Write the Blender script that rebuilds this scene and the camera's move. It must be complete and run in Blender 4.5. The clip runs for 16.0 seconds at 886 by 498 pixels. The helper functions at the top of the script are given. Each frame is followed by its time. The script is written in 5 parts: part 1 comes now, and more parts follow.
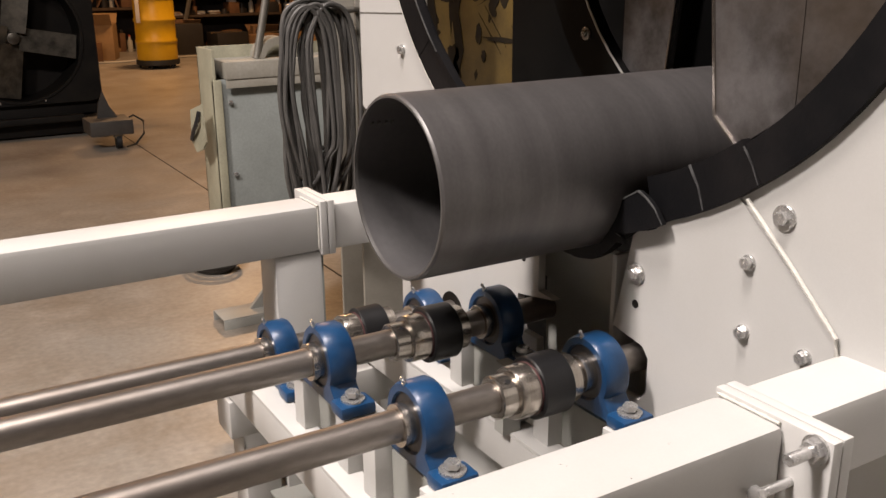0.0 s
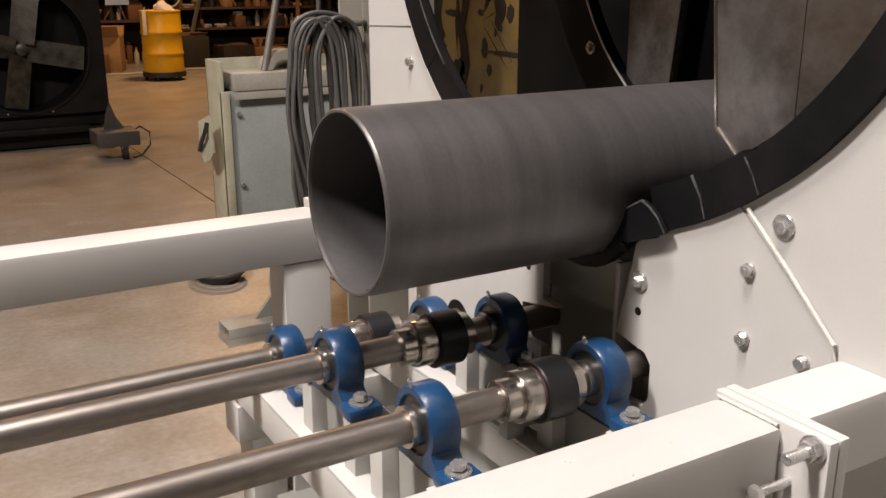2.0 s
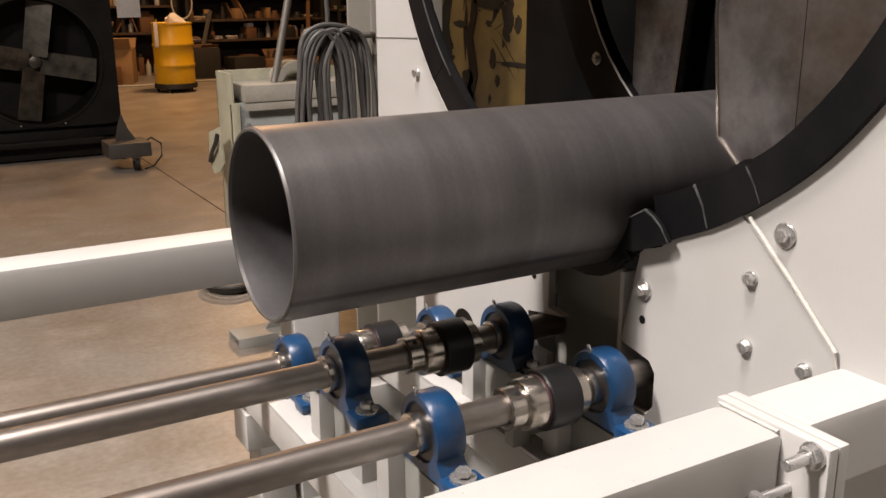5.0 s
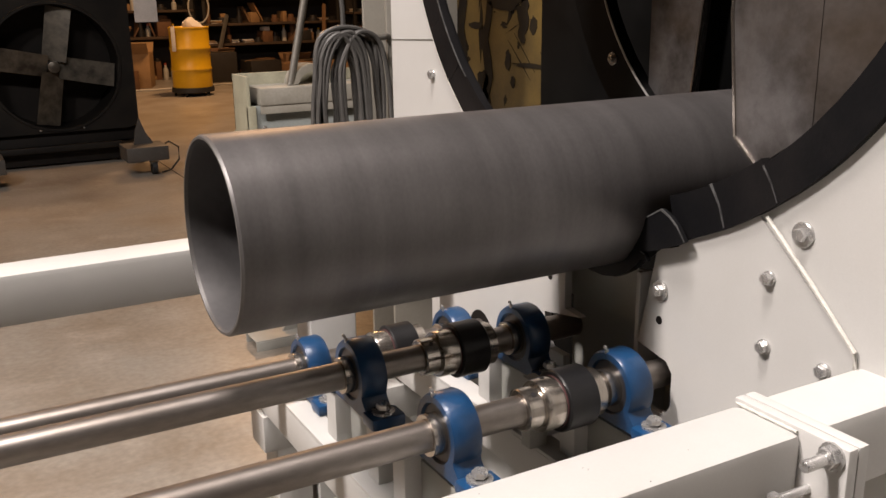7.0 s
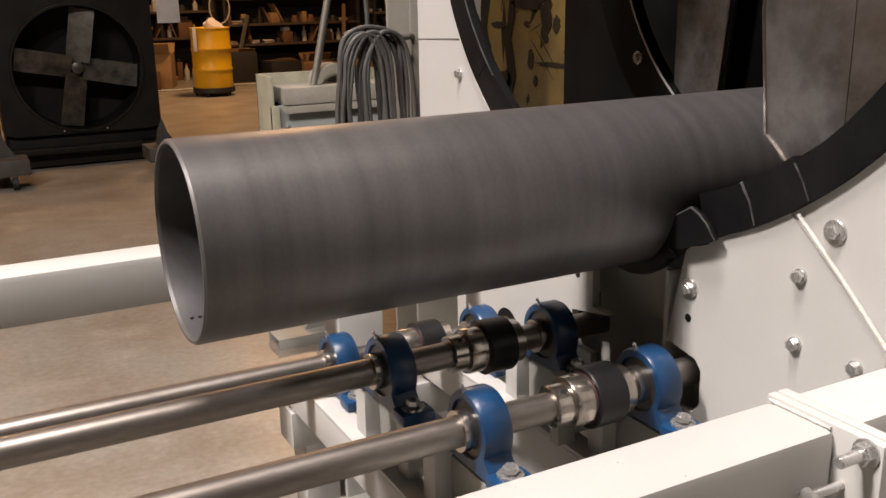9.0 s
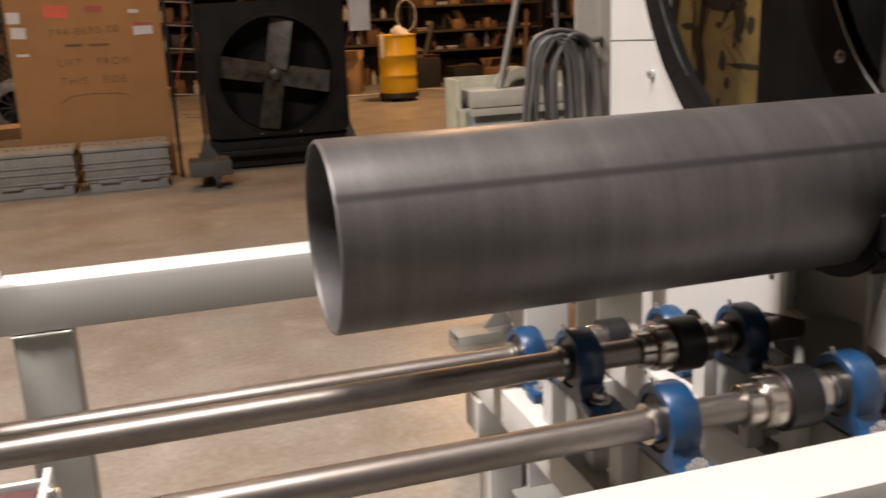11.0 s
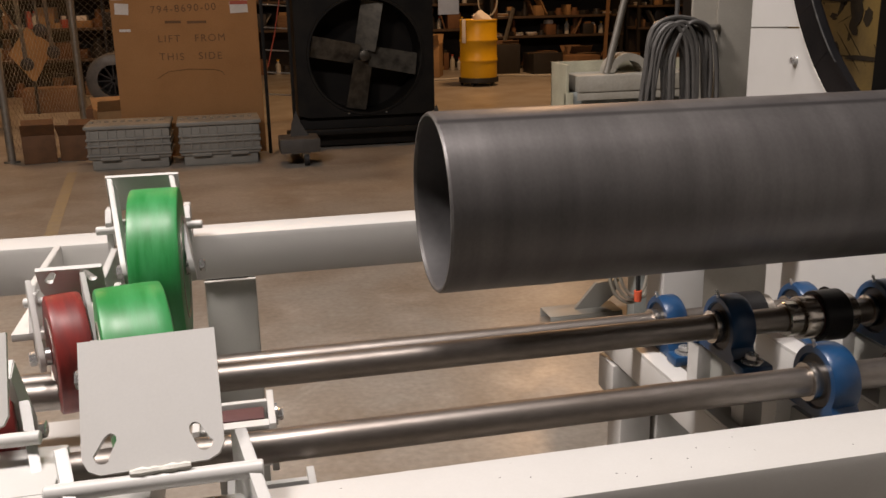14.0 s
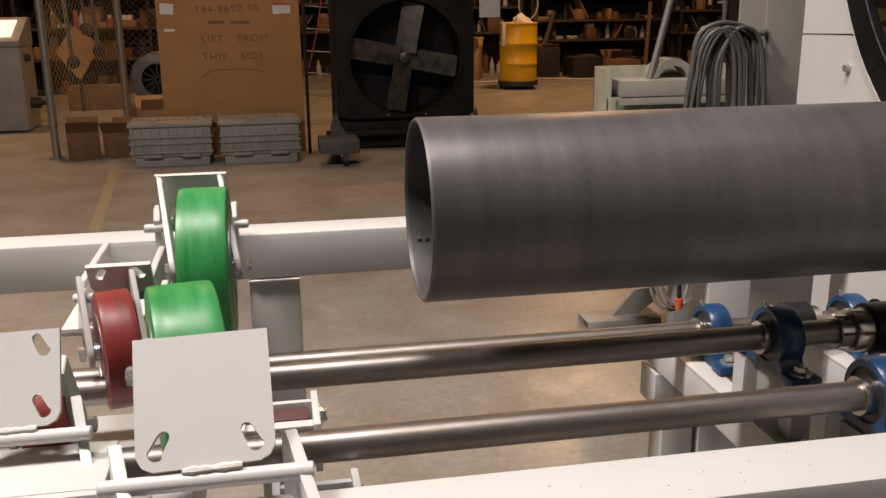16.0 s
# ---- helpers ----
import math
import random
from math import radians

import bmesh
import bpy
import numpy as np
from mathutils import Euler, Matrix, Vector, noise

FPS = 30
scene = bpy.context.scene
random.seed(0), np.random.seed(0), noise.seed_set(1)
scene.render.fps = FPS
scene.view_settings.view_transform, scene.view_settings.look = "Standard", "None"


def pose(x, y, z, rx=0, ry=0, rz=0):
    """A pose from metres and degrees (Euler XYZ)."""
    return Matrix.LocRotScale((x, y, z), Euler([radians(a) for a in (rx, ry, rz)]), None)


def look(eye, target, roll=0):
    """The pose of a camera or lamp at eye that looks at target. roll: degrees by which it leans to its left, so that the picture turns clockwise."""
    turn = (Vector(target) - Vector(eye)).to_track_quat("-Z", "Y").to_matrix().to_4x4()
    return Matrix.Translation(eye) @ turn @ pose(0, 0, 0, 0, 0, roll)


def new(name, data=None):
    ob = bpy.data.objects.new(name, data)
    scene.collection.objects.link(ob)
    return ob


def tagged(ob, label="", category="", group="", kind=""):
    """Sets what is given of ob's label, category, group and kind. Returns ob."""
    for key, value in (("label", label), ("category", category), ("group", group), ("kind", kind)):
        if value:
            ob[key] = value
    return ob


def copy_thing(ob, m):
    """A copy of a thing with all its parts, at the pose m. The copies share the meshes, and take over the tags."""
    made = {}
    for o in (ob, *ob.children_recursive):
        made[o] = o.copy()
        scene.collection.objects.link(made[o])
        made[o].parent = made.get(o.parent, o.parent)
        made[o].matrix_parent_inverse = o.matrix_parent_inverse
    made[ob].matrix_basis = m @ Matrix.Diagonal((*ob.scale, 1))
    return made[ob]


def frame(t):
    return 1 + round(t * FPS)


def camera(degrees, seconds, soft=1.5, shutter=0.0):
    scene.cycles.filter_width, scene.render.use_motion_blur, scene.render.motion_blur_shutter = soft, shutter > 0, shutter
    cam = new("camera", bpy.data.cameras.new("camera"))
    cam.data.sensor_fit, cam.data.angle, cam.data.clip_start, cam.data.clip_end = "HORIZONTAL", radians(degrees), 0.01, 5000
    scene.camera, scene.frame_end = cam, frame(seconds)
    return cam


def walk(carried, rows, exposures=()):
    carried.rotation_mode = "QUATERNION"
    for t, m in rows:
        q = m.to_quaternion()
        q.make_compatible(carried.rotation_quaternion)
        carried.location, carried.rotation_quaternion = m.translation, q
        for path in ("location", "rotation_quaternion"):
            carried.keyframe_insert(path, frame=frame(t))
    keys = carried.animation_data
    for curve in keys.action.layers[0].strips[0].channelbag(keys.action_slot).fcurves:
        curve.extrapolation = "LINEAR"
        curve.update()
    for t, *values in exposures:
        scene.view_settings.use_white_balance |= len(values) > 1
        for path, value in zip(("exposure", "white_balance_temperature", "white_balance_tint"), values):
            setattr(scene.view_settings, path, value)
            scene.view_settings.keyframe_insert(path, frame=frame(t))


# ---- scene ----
cam = camera(51.4, 16.0, 1.5, 0.5)
PATH = [
    (0, (-0.747, -1.139, 1.448), (0.237, 0.498, 0.854), -0.4),
    (0.5, (-0.755, -1.144, 1.447), (0.228, 0.496, 0.861), -0.0),
    (1, (-0.765, -1.151, 1.444), (0.223, 0.491, 0.872), 0.3),
    (1.5, (-0.765, -1.154, 1.445), (0.221, 0.49, 0.877), 0.2),
    (2, (-0.765, -1.159, 1.447), (0.218, 0.489, 0.882), -0.0),
    (2.5, (-0.763, -1.162, 1.448), (0.217, 0.489, 0.887), -0.1),
    (3, (-0.763, -1.166, 1.449), (0.215, 0.488, 0.893), -0.2),
    (3.5, (-0.765, -1.168, 1.45), (0.212, 0.487, 0.898), -0.3),
    (4, (-0.766, -1.171, 1.45), (0.208, 0.487, 0.902), -0.3),
    (6.5, (-0.766, -1.173, 1.448), (0.181, 0.504, 0.908), -0.6),
    (7, (-0.765, -1.173, 1.448), (0.171, 0.51, 0.909), -0.8),
    (7.5, (-0.766, -1.173, 1.449), (0.16, 0.516, 0.909), -0.9),
    (8, (-0.768, -1.173, 1.449), (0.147, 0.521, 0.909), -1.0),
    (10.5, (-0.811, -1.193, 1.446), (-0.024, 0.569, 0.923), -0.8),
    (11, (-0.82, -1.205, 1.446), (-0.266, 0.646, 0.928), -2.4),
    (11.5, (-0.844, -1.216, 1.439), (-0.389, 0.662, 0.923), -2.4),
    (12, (-0.898, -1.253, 1.451), (-0.429, 0.619, 0.927), -1.9),
    (12.5, (-0.944, -1.277, 1.454), (-0.47, 0.592, 0.924), -1.5),
    (13, (-0.973, -1.279, 1.45), (-0.506, 0.591, 0.915), -1.2),
    (13.5, (-0.989, -1.277, 1.446), (-0.541, 0.597, 0.908), -1.0),
    (14, (-0.991, -1.273, 1.445), (-0.572, 0.606, 0.903), -1.1),
    (14.5, (-0.994, -1.27, 1.445), (-0.601, 0.614, 0.902), -1.2),
    (15, (-0.999, -1.268, 1.445), (-0.627, 0.621, 0.904), -1.0),
    (15.5, (-1.001, -1.267, 1.446), (-0.646, 0.626, 0.907), -0.9),
    (16, (-1.004, -1.266, 1.446), (-0.659, 0.63, 0.91), -0.6),
]
walk(cam, [(t, look(eye, target, roll)) for t, eye, target, roll in PATH], [(0, 0.08), (8.2, 0.08), (10.5, 0.2), (11.0, 0.24), (11.5, 0.0), (12.5, -0.22), (13.0, -0.46), (13.5, -0.6), (14.0, -0.36), (16.0, -0.28)])


# ---- light ----
def lamp(name, x, y, z, size_x, size_y, watts, colour):
    data = bpy.data.lights.new(name, "AREA")
    data.shape, data.size, data.size_y, data.energy, data.color = "RECTANGLE", size_x, size_y, watts, colour
    ob = new(name, data)
    ob.matrix_world = pose(x, y, z)
    return ob


WARM = (1.0, 0.9, 0.86)
BACK = (1.0, 0.56, 0.27)
LAMPS = [(-1.2, -0.55, 5.2, 210, WARM), (-3.6, -0.15, 5.2, 460, WARM), (1.8, -3.4, 5.2, 12, WARM), (-0.6, 7.4, 5.2, 95, BACK), (3.6, 11.5, 5.2, 300, BACK), (-4.6, 10.0, 5.2, 185, BACK)]
for lx, ly, lz, watts, tint in LAMPS:
    lamp("high_bay_light", lx, ly, lz, 1.1, 0.5, watts, tint)
world = bpy.data.worlds.new("world")
scene.world = world
world.use_nodes = True
world.node_tree.nodes["Background"].inputs[0].default_value = (0.9, 0.8, 0.65, 1)
world.node_tree.nodes["Background"].inputs[1].default_value = 0.01


# ---- materials ----
def mat(name, base, rough=0.5, metal=0.0, second=None, scale=6.0, amount=0.5, grain=120.0, bump=0.05, rough_var=0.1, stretch=(1, 1, 1), island=0.0, spec=0.5, third=None, third_scale=2.0, speck=0.3):
    """Base colour with large blotches of a second colour and a fine grain that also drives a small bump."""
    m = bpy.data.materials.new(name)
    m.use_nodes = True
    nt = m.node_tree
    n, l = nt.nodes, nt.links
    b = n["Principled BSDF"]
    b.inputs["Metallic"].default_value = metal
    b.inputs["Specular IOR Level"].default_value = spec
    tc = n.new("ShaderNodeTexCoord")
    mp = n.new("ShaderNodeMapping")
    mp.inputs["Scale"].default_value = stretch
    l.new(tc.outputs["Object"], mp.inputs["Vector"])
    big = n.new("ShaderNodeTexNoise")
    big.inputs["Scale"].default_value, big.inputs["Detail"].default_value, big.inputs["Roughness"].default_value = scale, 6, 0.6
    fine = n.new("ShaderNodeTexNoise")
    fine.inputs["Scale"].default_value, fine.inputs["Detail"].default_value = grain, 4
    l.new(mp.outputs[0], big.inputs["Vector"])
    l.new(mp.outputs[0], fine.inputs["Vector"])
    ramp = n.new("ShaderNodeMapRange")
    ramp.inputs[1].default_value, ramp.inputs[2].default_value = 0.4, 0.68
    ramp.inputs[4].default_value = amount
    l.new(big.outputs["Fac"], ramp.inputs[0])
    mix = n.new("ShaderNodeMix")
    mix.data_type = "RGBA"
    second = second or tuple(c * 0.7 for c in base)
    mix.inputs[6].default_value, mix.inputs[7].default_value = (*base, 1), (*second, 1)
    l.new(ramp.outputs[0], mix.inputs[0])
    out = mix.outputs[2]
    if third:
        wide = n.new("ShaderNodeTexNoise")
        wide.inputs["Scale"].default_value, wide.inputs["Detail"].default_value = third_scale, 8
        l.new(mp.outputs[0], wide.inputs["Vector"])
        r2 = n.new("ShaderNodeMapRange")
        r2.inputs[1].default_value, r2.inputs[2].default_value, r2.inputs[4].default_value = 0.48, 0.78, 0.8
        l.new(wide.outputs["Fac"], r2.inputs[0])
        m3 = n.new("ShaderNodeMix")
        m3.data_type = "RGBA"
        l.new(out, m3.inputs[6])
        m3.inputs[7].default_value = (*third, 1)
        l.new(r2.outputs[0], m3.inputs[0])
        out = m3.outputs[2]
    val = n.new("ShaderNodeMix")
    val.data_type, val.blend_type = "RGBA", "MULTIPLY"
    val.inputs[0].default_value = speck
    l.new(out, val.inputs[6])
    l.new(fine.outputs["Fac"], val.inputs[7])
    l.new(val.outputs[2], b.inputs["Base Color"])
    rr = n.new("ShaderNodeMapRange")
    rr.inputs[3].default_value, rr.inputs[4].default_value = max(0.02, rough - rough_var), min(1, rough + rough_var)
    l.new(big.outputs["Fac"], rr.inputs[0])
    l.new(rr.outputs[0], b.inputs["Roughness"])
    if bump:
        bp = n.new("ShaderNodeBump")
        bp.inputs["Strength"].default_value, bp.inputs["Distance"].default_value = bump, 0.002
        l.new(fine.outputs["Fac"], bp.inputs["Height"])
        l.new(bp.outputs[0], b.inputs["Normal"])
    return m


M_PAINT = mat("white_machine_paint", (0.53, 0.523, 0.502), 0.4, 0, (0.455, 0.443, 0.415), 2.6, 0.7, 500, 0.012, speck=0.08)
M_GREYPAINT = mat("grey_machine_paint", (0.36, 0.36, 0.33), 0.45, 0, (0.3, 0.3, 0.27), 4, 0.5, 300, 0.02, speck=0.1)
# Pale bead colour: welds, and the highlights drawn on the gusset and mouth.
M_WELD_GLINT = mat("weld_bead", (0.68, 0.66, 0.6), 0.4, 0, None, 60, 0.4, 200, 0.6)
M_BLUE = mat("blue_bearing_paint", (0.01, 0.055, 0.145), 0.34, 0, (0.004, 0.02, 0.055), 14, 0.8, 220, 0.12)
M_STEEL = mat("bright_turned_steel", (0.6, 0.555, 0.5), 0.22, 0.95, (0.36, 0.31, 0.26), 18, 0.6, 300, 0.03, stretch=(6, 1, 1))
M_SHAFT = mat("ground_steel_shaft", (0.34, 0.31, 0.285), 0.42, 0.95, (0.19, 0.163, 0.14), 14, 0.9, 200, 0.04, 0.12, (0.3, 1, 1), third=(0.25, 0.22, 0.19), third_scale=30)
M_ZINC = mat("zinc_plated_bolt", (0.7, 0.69, 0.67), 0.27, 0.78, (0.45, 0.45, 0.45), 40, 0.6, 300, 0.05)
M_BEARING = mat("bearing_steel_seal", (0.05, 0.05, 0.055), 0.35, 0.6, (0.1, 0.09, 0.08), 30, 0.5)
M_URETHANE = mat("black_urethane", (0.009, 0.009, 0.01), 0.42, 0, (0.018, 0.017, 0.016), 12, 0.6, 150, 0.08, spec=0.35)
M_BLACKRING = mat("black_lining_plate", (0.006, 0.006, 0.0068), 0.48, 0, (0.014, 0.0125, 0.0125), 9, 0.8, 180, 0.14, spec=0.16)
M_MILL = mat("bare_mill_steel_plate", (0.165, 0.154, 0.15), 0.36, 0.5, (0.05, 0.043, 0.038), 14, 1.0, 140, 0.12, 0.16, third=(0.095, 0.066, 0.042), third_scale=6)
# Near black for painted shade in openings and voids; also for joints and dirt.
M_DARK = mat("dark_shade_and_dirt", (0.008, 0.007, 0.006), 0.6, 0, (0.016, 0.012, 0.009), 5, 0.7, spec=0.2)
M_YELLOWOLD = mat("worn_yellow_paint", (0.16, 0.105, 0.03), 0.45, 0, (0.075, 0.05, 0.018), 3.5, 1.0, 120, 0.1, third=(0.022, 0.017, 0.011), third_scale=3.1)
M_YELLOW = mat("yellow_drum_paint", (0.72, 0.42, 0.012), 0.38, 0, (0.6, 0.33, 0.01), 5, 0.5, 100, 0.04)
M_GREEN = mat("green_polyurethane", (0.014, 0.2, 0.04), 0.4, 0, (0.05, 0.31, 0.1), 7, 0.8, 150, 0.05, 0.12, (8, 1, 1), spec=0.5)
M_RED = mat("dark_red_polyurethane", (0.22, 0.024, 0.02), 0.42, 0, (0.12, 0.018, 0.016), 9, 0.9, 150, 0.06, 0.14, (8, 1, 1), spec=0.4)
M_REDPAD = mat("dull_red_pad", (0.1, 0.04, 0.04), 0.6)
M_CARD = mat("brown_cardboard", (0.4, 0.2, 0.072), 0.85, 0, (0.33, 0.162, 0.058), 3, 0.6, 90, 0.1)
M_INK = mat("black_marker_ink", (0.17, 0.088, 0.036), 0.8)
M_PAPER = mat("white_paper_label", (0.7, 0.66, 0.62), 0.7)
M_ORANGE = mat("orange_red_sticker", (0.75, 0.12, 0.05), 0.6)
M_TOTE = mat("grey_tote_plastic", (0.27, 0.26, 0.23), 0.5, 0, (0.18, 0.175, 0.16), 5, 0.6, 120, 0.08)
M_FAN = mat("dusty_black_fan_steel", (0.008, 0.0075, 0.007), 0.55, 0.0, (0.02, 0.017, 0.013), 5, 0.9, 120, 0.1, spec=0.2)
M_BLADE = mat("dusty_fan_blade", (0.13, 0.115, 0.09), 0.38, 0.4, (0.035, 0.03, 0.024), 9, 1.0, 100, 0.1)
M_CABINET = mat("grimy_pale_green_cabinet_paint", (0.42, 0.4, 0.29), 0.5, 0, (0.27, 0.26, 0.19), 5, 0.9, 130, 0.08)
M_CABGREY = mat("bluish_grey_cabinet_panel", (0.31, 0.335, 0.32), 0.5, 0, (0.24, 0.26, 0.245), 4, 0.8, 140, 0.06)
M_CABTOP = mat("dusty_grey_cabinet_top", (0.36, 0.34, 0.29), 0.6, 0, (0.27, 0.25, 0.2), 7, 0.9, 100, 0.1)
M_CABLE = mat("dark_grey_rubber_cable", (0.1, 0.095, 0.088), 0.5, 0, (0.045, 0.042, 0.038), 12, 0.7, 150, 0.08)
M_RUBBER = mat("black_rubber", (0.015, 0.015, 0.015), 0.6)
M_WOOD = mat("old_brown_wood", (0.2, 0.11, 0.05), 0.75, 0, (0.12, 0.065, 0.03), 6, 0.8, 60, 0.2, 0.1, (1, 8, 8))
M_GALV = mat("galvanised_steel", (0.34, 0.32, 0.28), 0.45, 0.7, (0.24, 0.22, 0.19), 12, 0.7)
M_WALL = mat("dark_shop_wall", (0.03, 0.022, 0.015), 0.85, 0, (0.018, 0.013, 0.009), 1.5, 0.8, 20, 0.1)
M_CEIL = mat("dull_ceiling_sheet", (0.09, 0.08, 0.065), 0.8, 0, (0.06, 0.055, 0.045), 1, 0.7, 20, 0.1)
M_CLUTTER_A = mat("rusty_brown_stock", (0.16, 0.075, 0.03), 0.75, 0, (0.09, 0.045, 0.02), 6, 0.8)
M_CLUTTER_B = mat("dull_tan_carton", (0.34, 0.2, 0.085), 0.8, 0, (0.24, 0.14, 0.06), 5, 0.7)
M_CLUTTER_C = mat("faded_red_case", (0.42, 0.075, 0.04), 0.55)
M_CLUTTER_D = mat("dark_steel_stock", (0.05, 0.045, 0.04), 0.5, 0.6)
M_CLUTTER_E = mat("pale_grey_bottle", (0.48, 0.46, 0.4), 0.5)
M_SCREEN = mat("white_touch_panel", (0.75, 0.75, 0.72), 0.3)
M_SCREEN.node_tree.nodes["Principled BSDF"].inputs["Emission Color"].default_value = (1, 0.95, 0.85, 1)
M_SCREEN.node_tree.nodes["Principled BSDF"].inputs["Emission Strength"].default_value = 0.9
M_COLUMN = mat("dusty_pale_column_paint", (0.34, 0.32, 0.275), 0.5, 0, (0.25, 0.235, 0.2), 4, 0.8, 150, 0.05, speck=0.15)
# Darker than the ring's own black: the shade of the mouth's depth coloured in.
M_DEEP = mat("deep_shade_black", (0.003, 0.003, 0.003), 0.5, 0, (0.006, 0.006, 0.006), 9, 0.6, spec=0.12)
M_STRIPE = mat("worn_yellow_floor_paint", (0.36, 0.3, 0.18), 0.5, 0, (0.33, 0.285, 0.22), 14, 1.0, 60, 0.15, third=(0.34, 0.3, 0.24), third_scale=9)
M_CASTER = mat("dark_grey_caster_paint", (0.075, 0.068, 0.06), 0.55, 0, (0.045, 0.04, 0.035), 8, 0.7)
M_CONSOLE = mat("console_grey_paint", (0.28, 0.27, 0.25), 0.45)

M_BOARD = mat("grimy_dark_shelf_board", (0.07, 0.042, 0.022), 0.75, 0, (0.035, 0.022, 0.013), 6, 0.9, 60, 0.2)
M_RUB = mat("brown_black_paint_scuff", (0.014, 0.011, 0.008), 0.6, 0, (0.03, 0.021, 0.01), 30, 0.9, spec=0.2)
M_SCUFF = mat("scuffed_black_edge", (0.1, 0.1, 0.098), 0.5, 0, (0.02, 0.02, 0.02), 40, 1.0, 200, 0.1)
M_OLDSTEEL = mat("dull_old_steel", (0.15, 0.135, 0.115), 0.5, 0.3, (0.08, 0.068, 0.055), 9, 0.9, 140, 0.1)
M_FLOOR = mat("worn_concrete_floor", (0.38, 0.35, 0.305), 0.38, 0, (0.225, 0.178, 0.128), 2.3, 0.95, 38, 0.2, 0.24, third=(0.5, 0.47, 0.425), third_scale=4.6, speck=0.5)


def pipe_material():
    """Grey mill-scaled pipe: fine rings along its length, a wide blotch pattern and one dark lengthwise seam."""
    m = mat("grey_mill_scale_pipe", (0.15, 0.141, 0.139), 0.4, 0.55, (0.108, 0.101, 0.099), 5, 0.8, 240, 0.02, 0.07)
    n, l = m.node_tree.nodes, m.node_tree.links
    b = n["Principled BSDF"]
    old = b.inputs["Base Color"].links[0].from_socket
    tc = n.new("ShaderNodeTexCoord")
    mp = n.new("ShaderNodeMapping")
    mp.inputs["Scale"].default_value = (1, 0.04, 0.04)
    l.new(tc.outputs["Object"], mp.inputs["Vector"])
    rings = n.new("ShaderNodeTexNoise")
    rings.inputs["Scale"].default_value, rings.inputs["Detail"].default_value = 38, 5
    l.new(mp.outputs[0], rings.inputs["Vector"])
    r = n.new("ShaderNodeMapRange")
    r.inputs[1].default_value, r.inputs[2].default_value, r.inputs[3].default_value, r.inputs[4].default_value = 0.35, 0.7, 0.86, 1.16
    l.new(rings.outputs["Fac"], r.inputs[0])
    mul = n.new("ShaderNodeMix")
    mul.data_type, mul.blend_type = "RGBA", "MULTIPLY"
    mul.inputs[0].default_value = 1
    l.new(old, mul.inputs[6])
    l.new(r.outputs[0], mul.inputs[7])
    # the seam runs along the top of the pipe in its own space
    sep = n.new("ShaderNodeSeparateXYZ")
    l.new(tc.outputs["Object"], sep.inputs[0])
    ab = n.new("ShaderNodeMath")
    ab.operation = "ABSOLUTE"
    l.new(sep.outputs["Y"], ab.inputs[0])
    near = n.new("ShaderNodeMapRange")
    near.inputs[1].default_value, near.inputs[2].default_value, near.inputs[3].default_value, near.inputs[4].default_value = 0.0025, 0.0065, 1, 0
    l.new(ab.outputs[0], near.inputs[0])
    up = n.new("ShaderNodeMath")
    up.operation = "GREATER_THAN"
    up.inputs[1].default_value = 0
    l.new(sep.outputs["Z"], up.inputs[0])
    both = n.new("ShaderNodeMath")
    both.operation = "MULTIPLY"
    l.new(near.outputs[0], both.inputs[0])
    l.new(up.outputs[0], both.inputs[1])
    dark = n.new("ShaderNodeMix")
    dark.data_type = "RGBA"
    dark.inputs[7].default_value = (0.055, 0.051, 0.051, 1)
    l.new(mul.outputs[2], dark.inputs[6])
    l.new(both.outputs[0], dark.inputs[0])
    l.new(dark.outputs[2], b.inputs["Base Color"])
    return m


M_PIPE = pipe_material()
M_RIM = mat("cut_pipe_rim", (0.15, 0.142, 0.136), 0.5, 0.5, (0.1, 0.095, 0.09), 30, 0.8)
M_PIPEIN = mat("pale_grey_pipe_bore", (0.105, 0.1, 0.1), 0.5, 0.3, (0.08, 0.077, 0.078), 6, 0.6, 120, 0.06)


# ---- mesh helpers ----
def bm_box(bm, x0, x1, y0, y1, z0, z1, bevel=0.0, m=None):
    made = bmesh.ops.create_cube(bm, size=1)["verts"]
    for v in made:
        v.co = Vector((x0 + (v.co.x + 0.5) * (x1 - x0), y0 + (v.co.y + 0.5) * (y1 - y0), z0 + (v.co.z + 0.5) * (z1 - z0)))
    if bevel:
        edges = list({e for v in made for e in v.link_edges})
        out = bmesh.ops.bevel(bm, geom=edges, offset=bevel, segments=2, affect="EDGES", profile=0.6)
        made = list({v for f in out["faces"] for v in f.verts} | {v for v in made if v.is_valid})
    if m is not None:
        bmesh.ops.transform(bm, matrix=m, verts=made)
    return bm


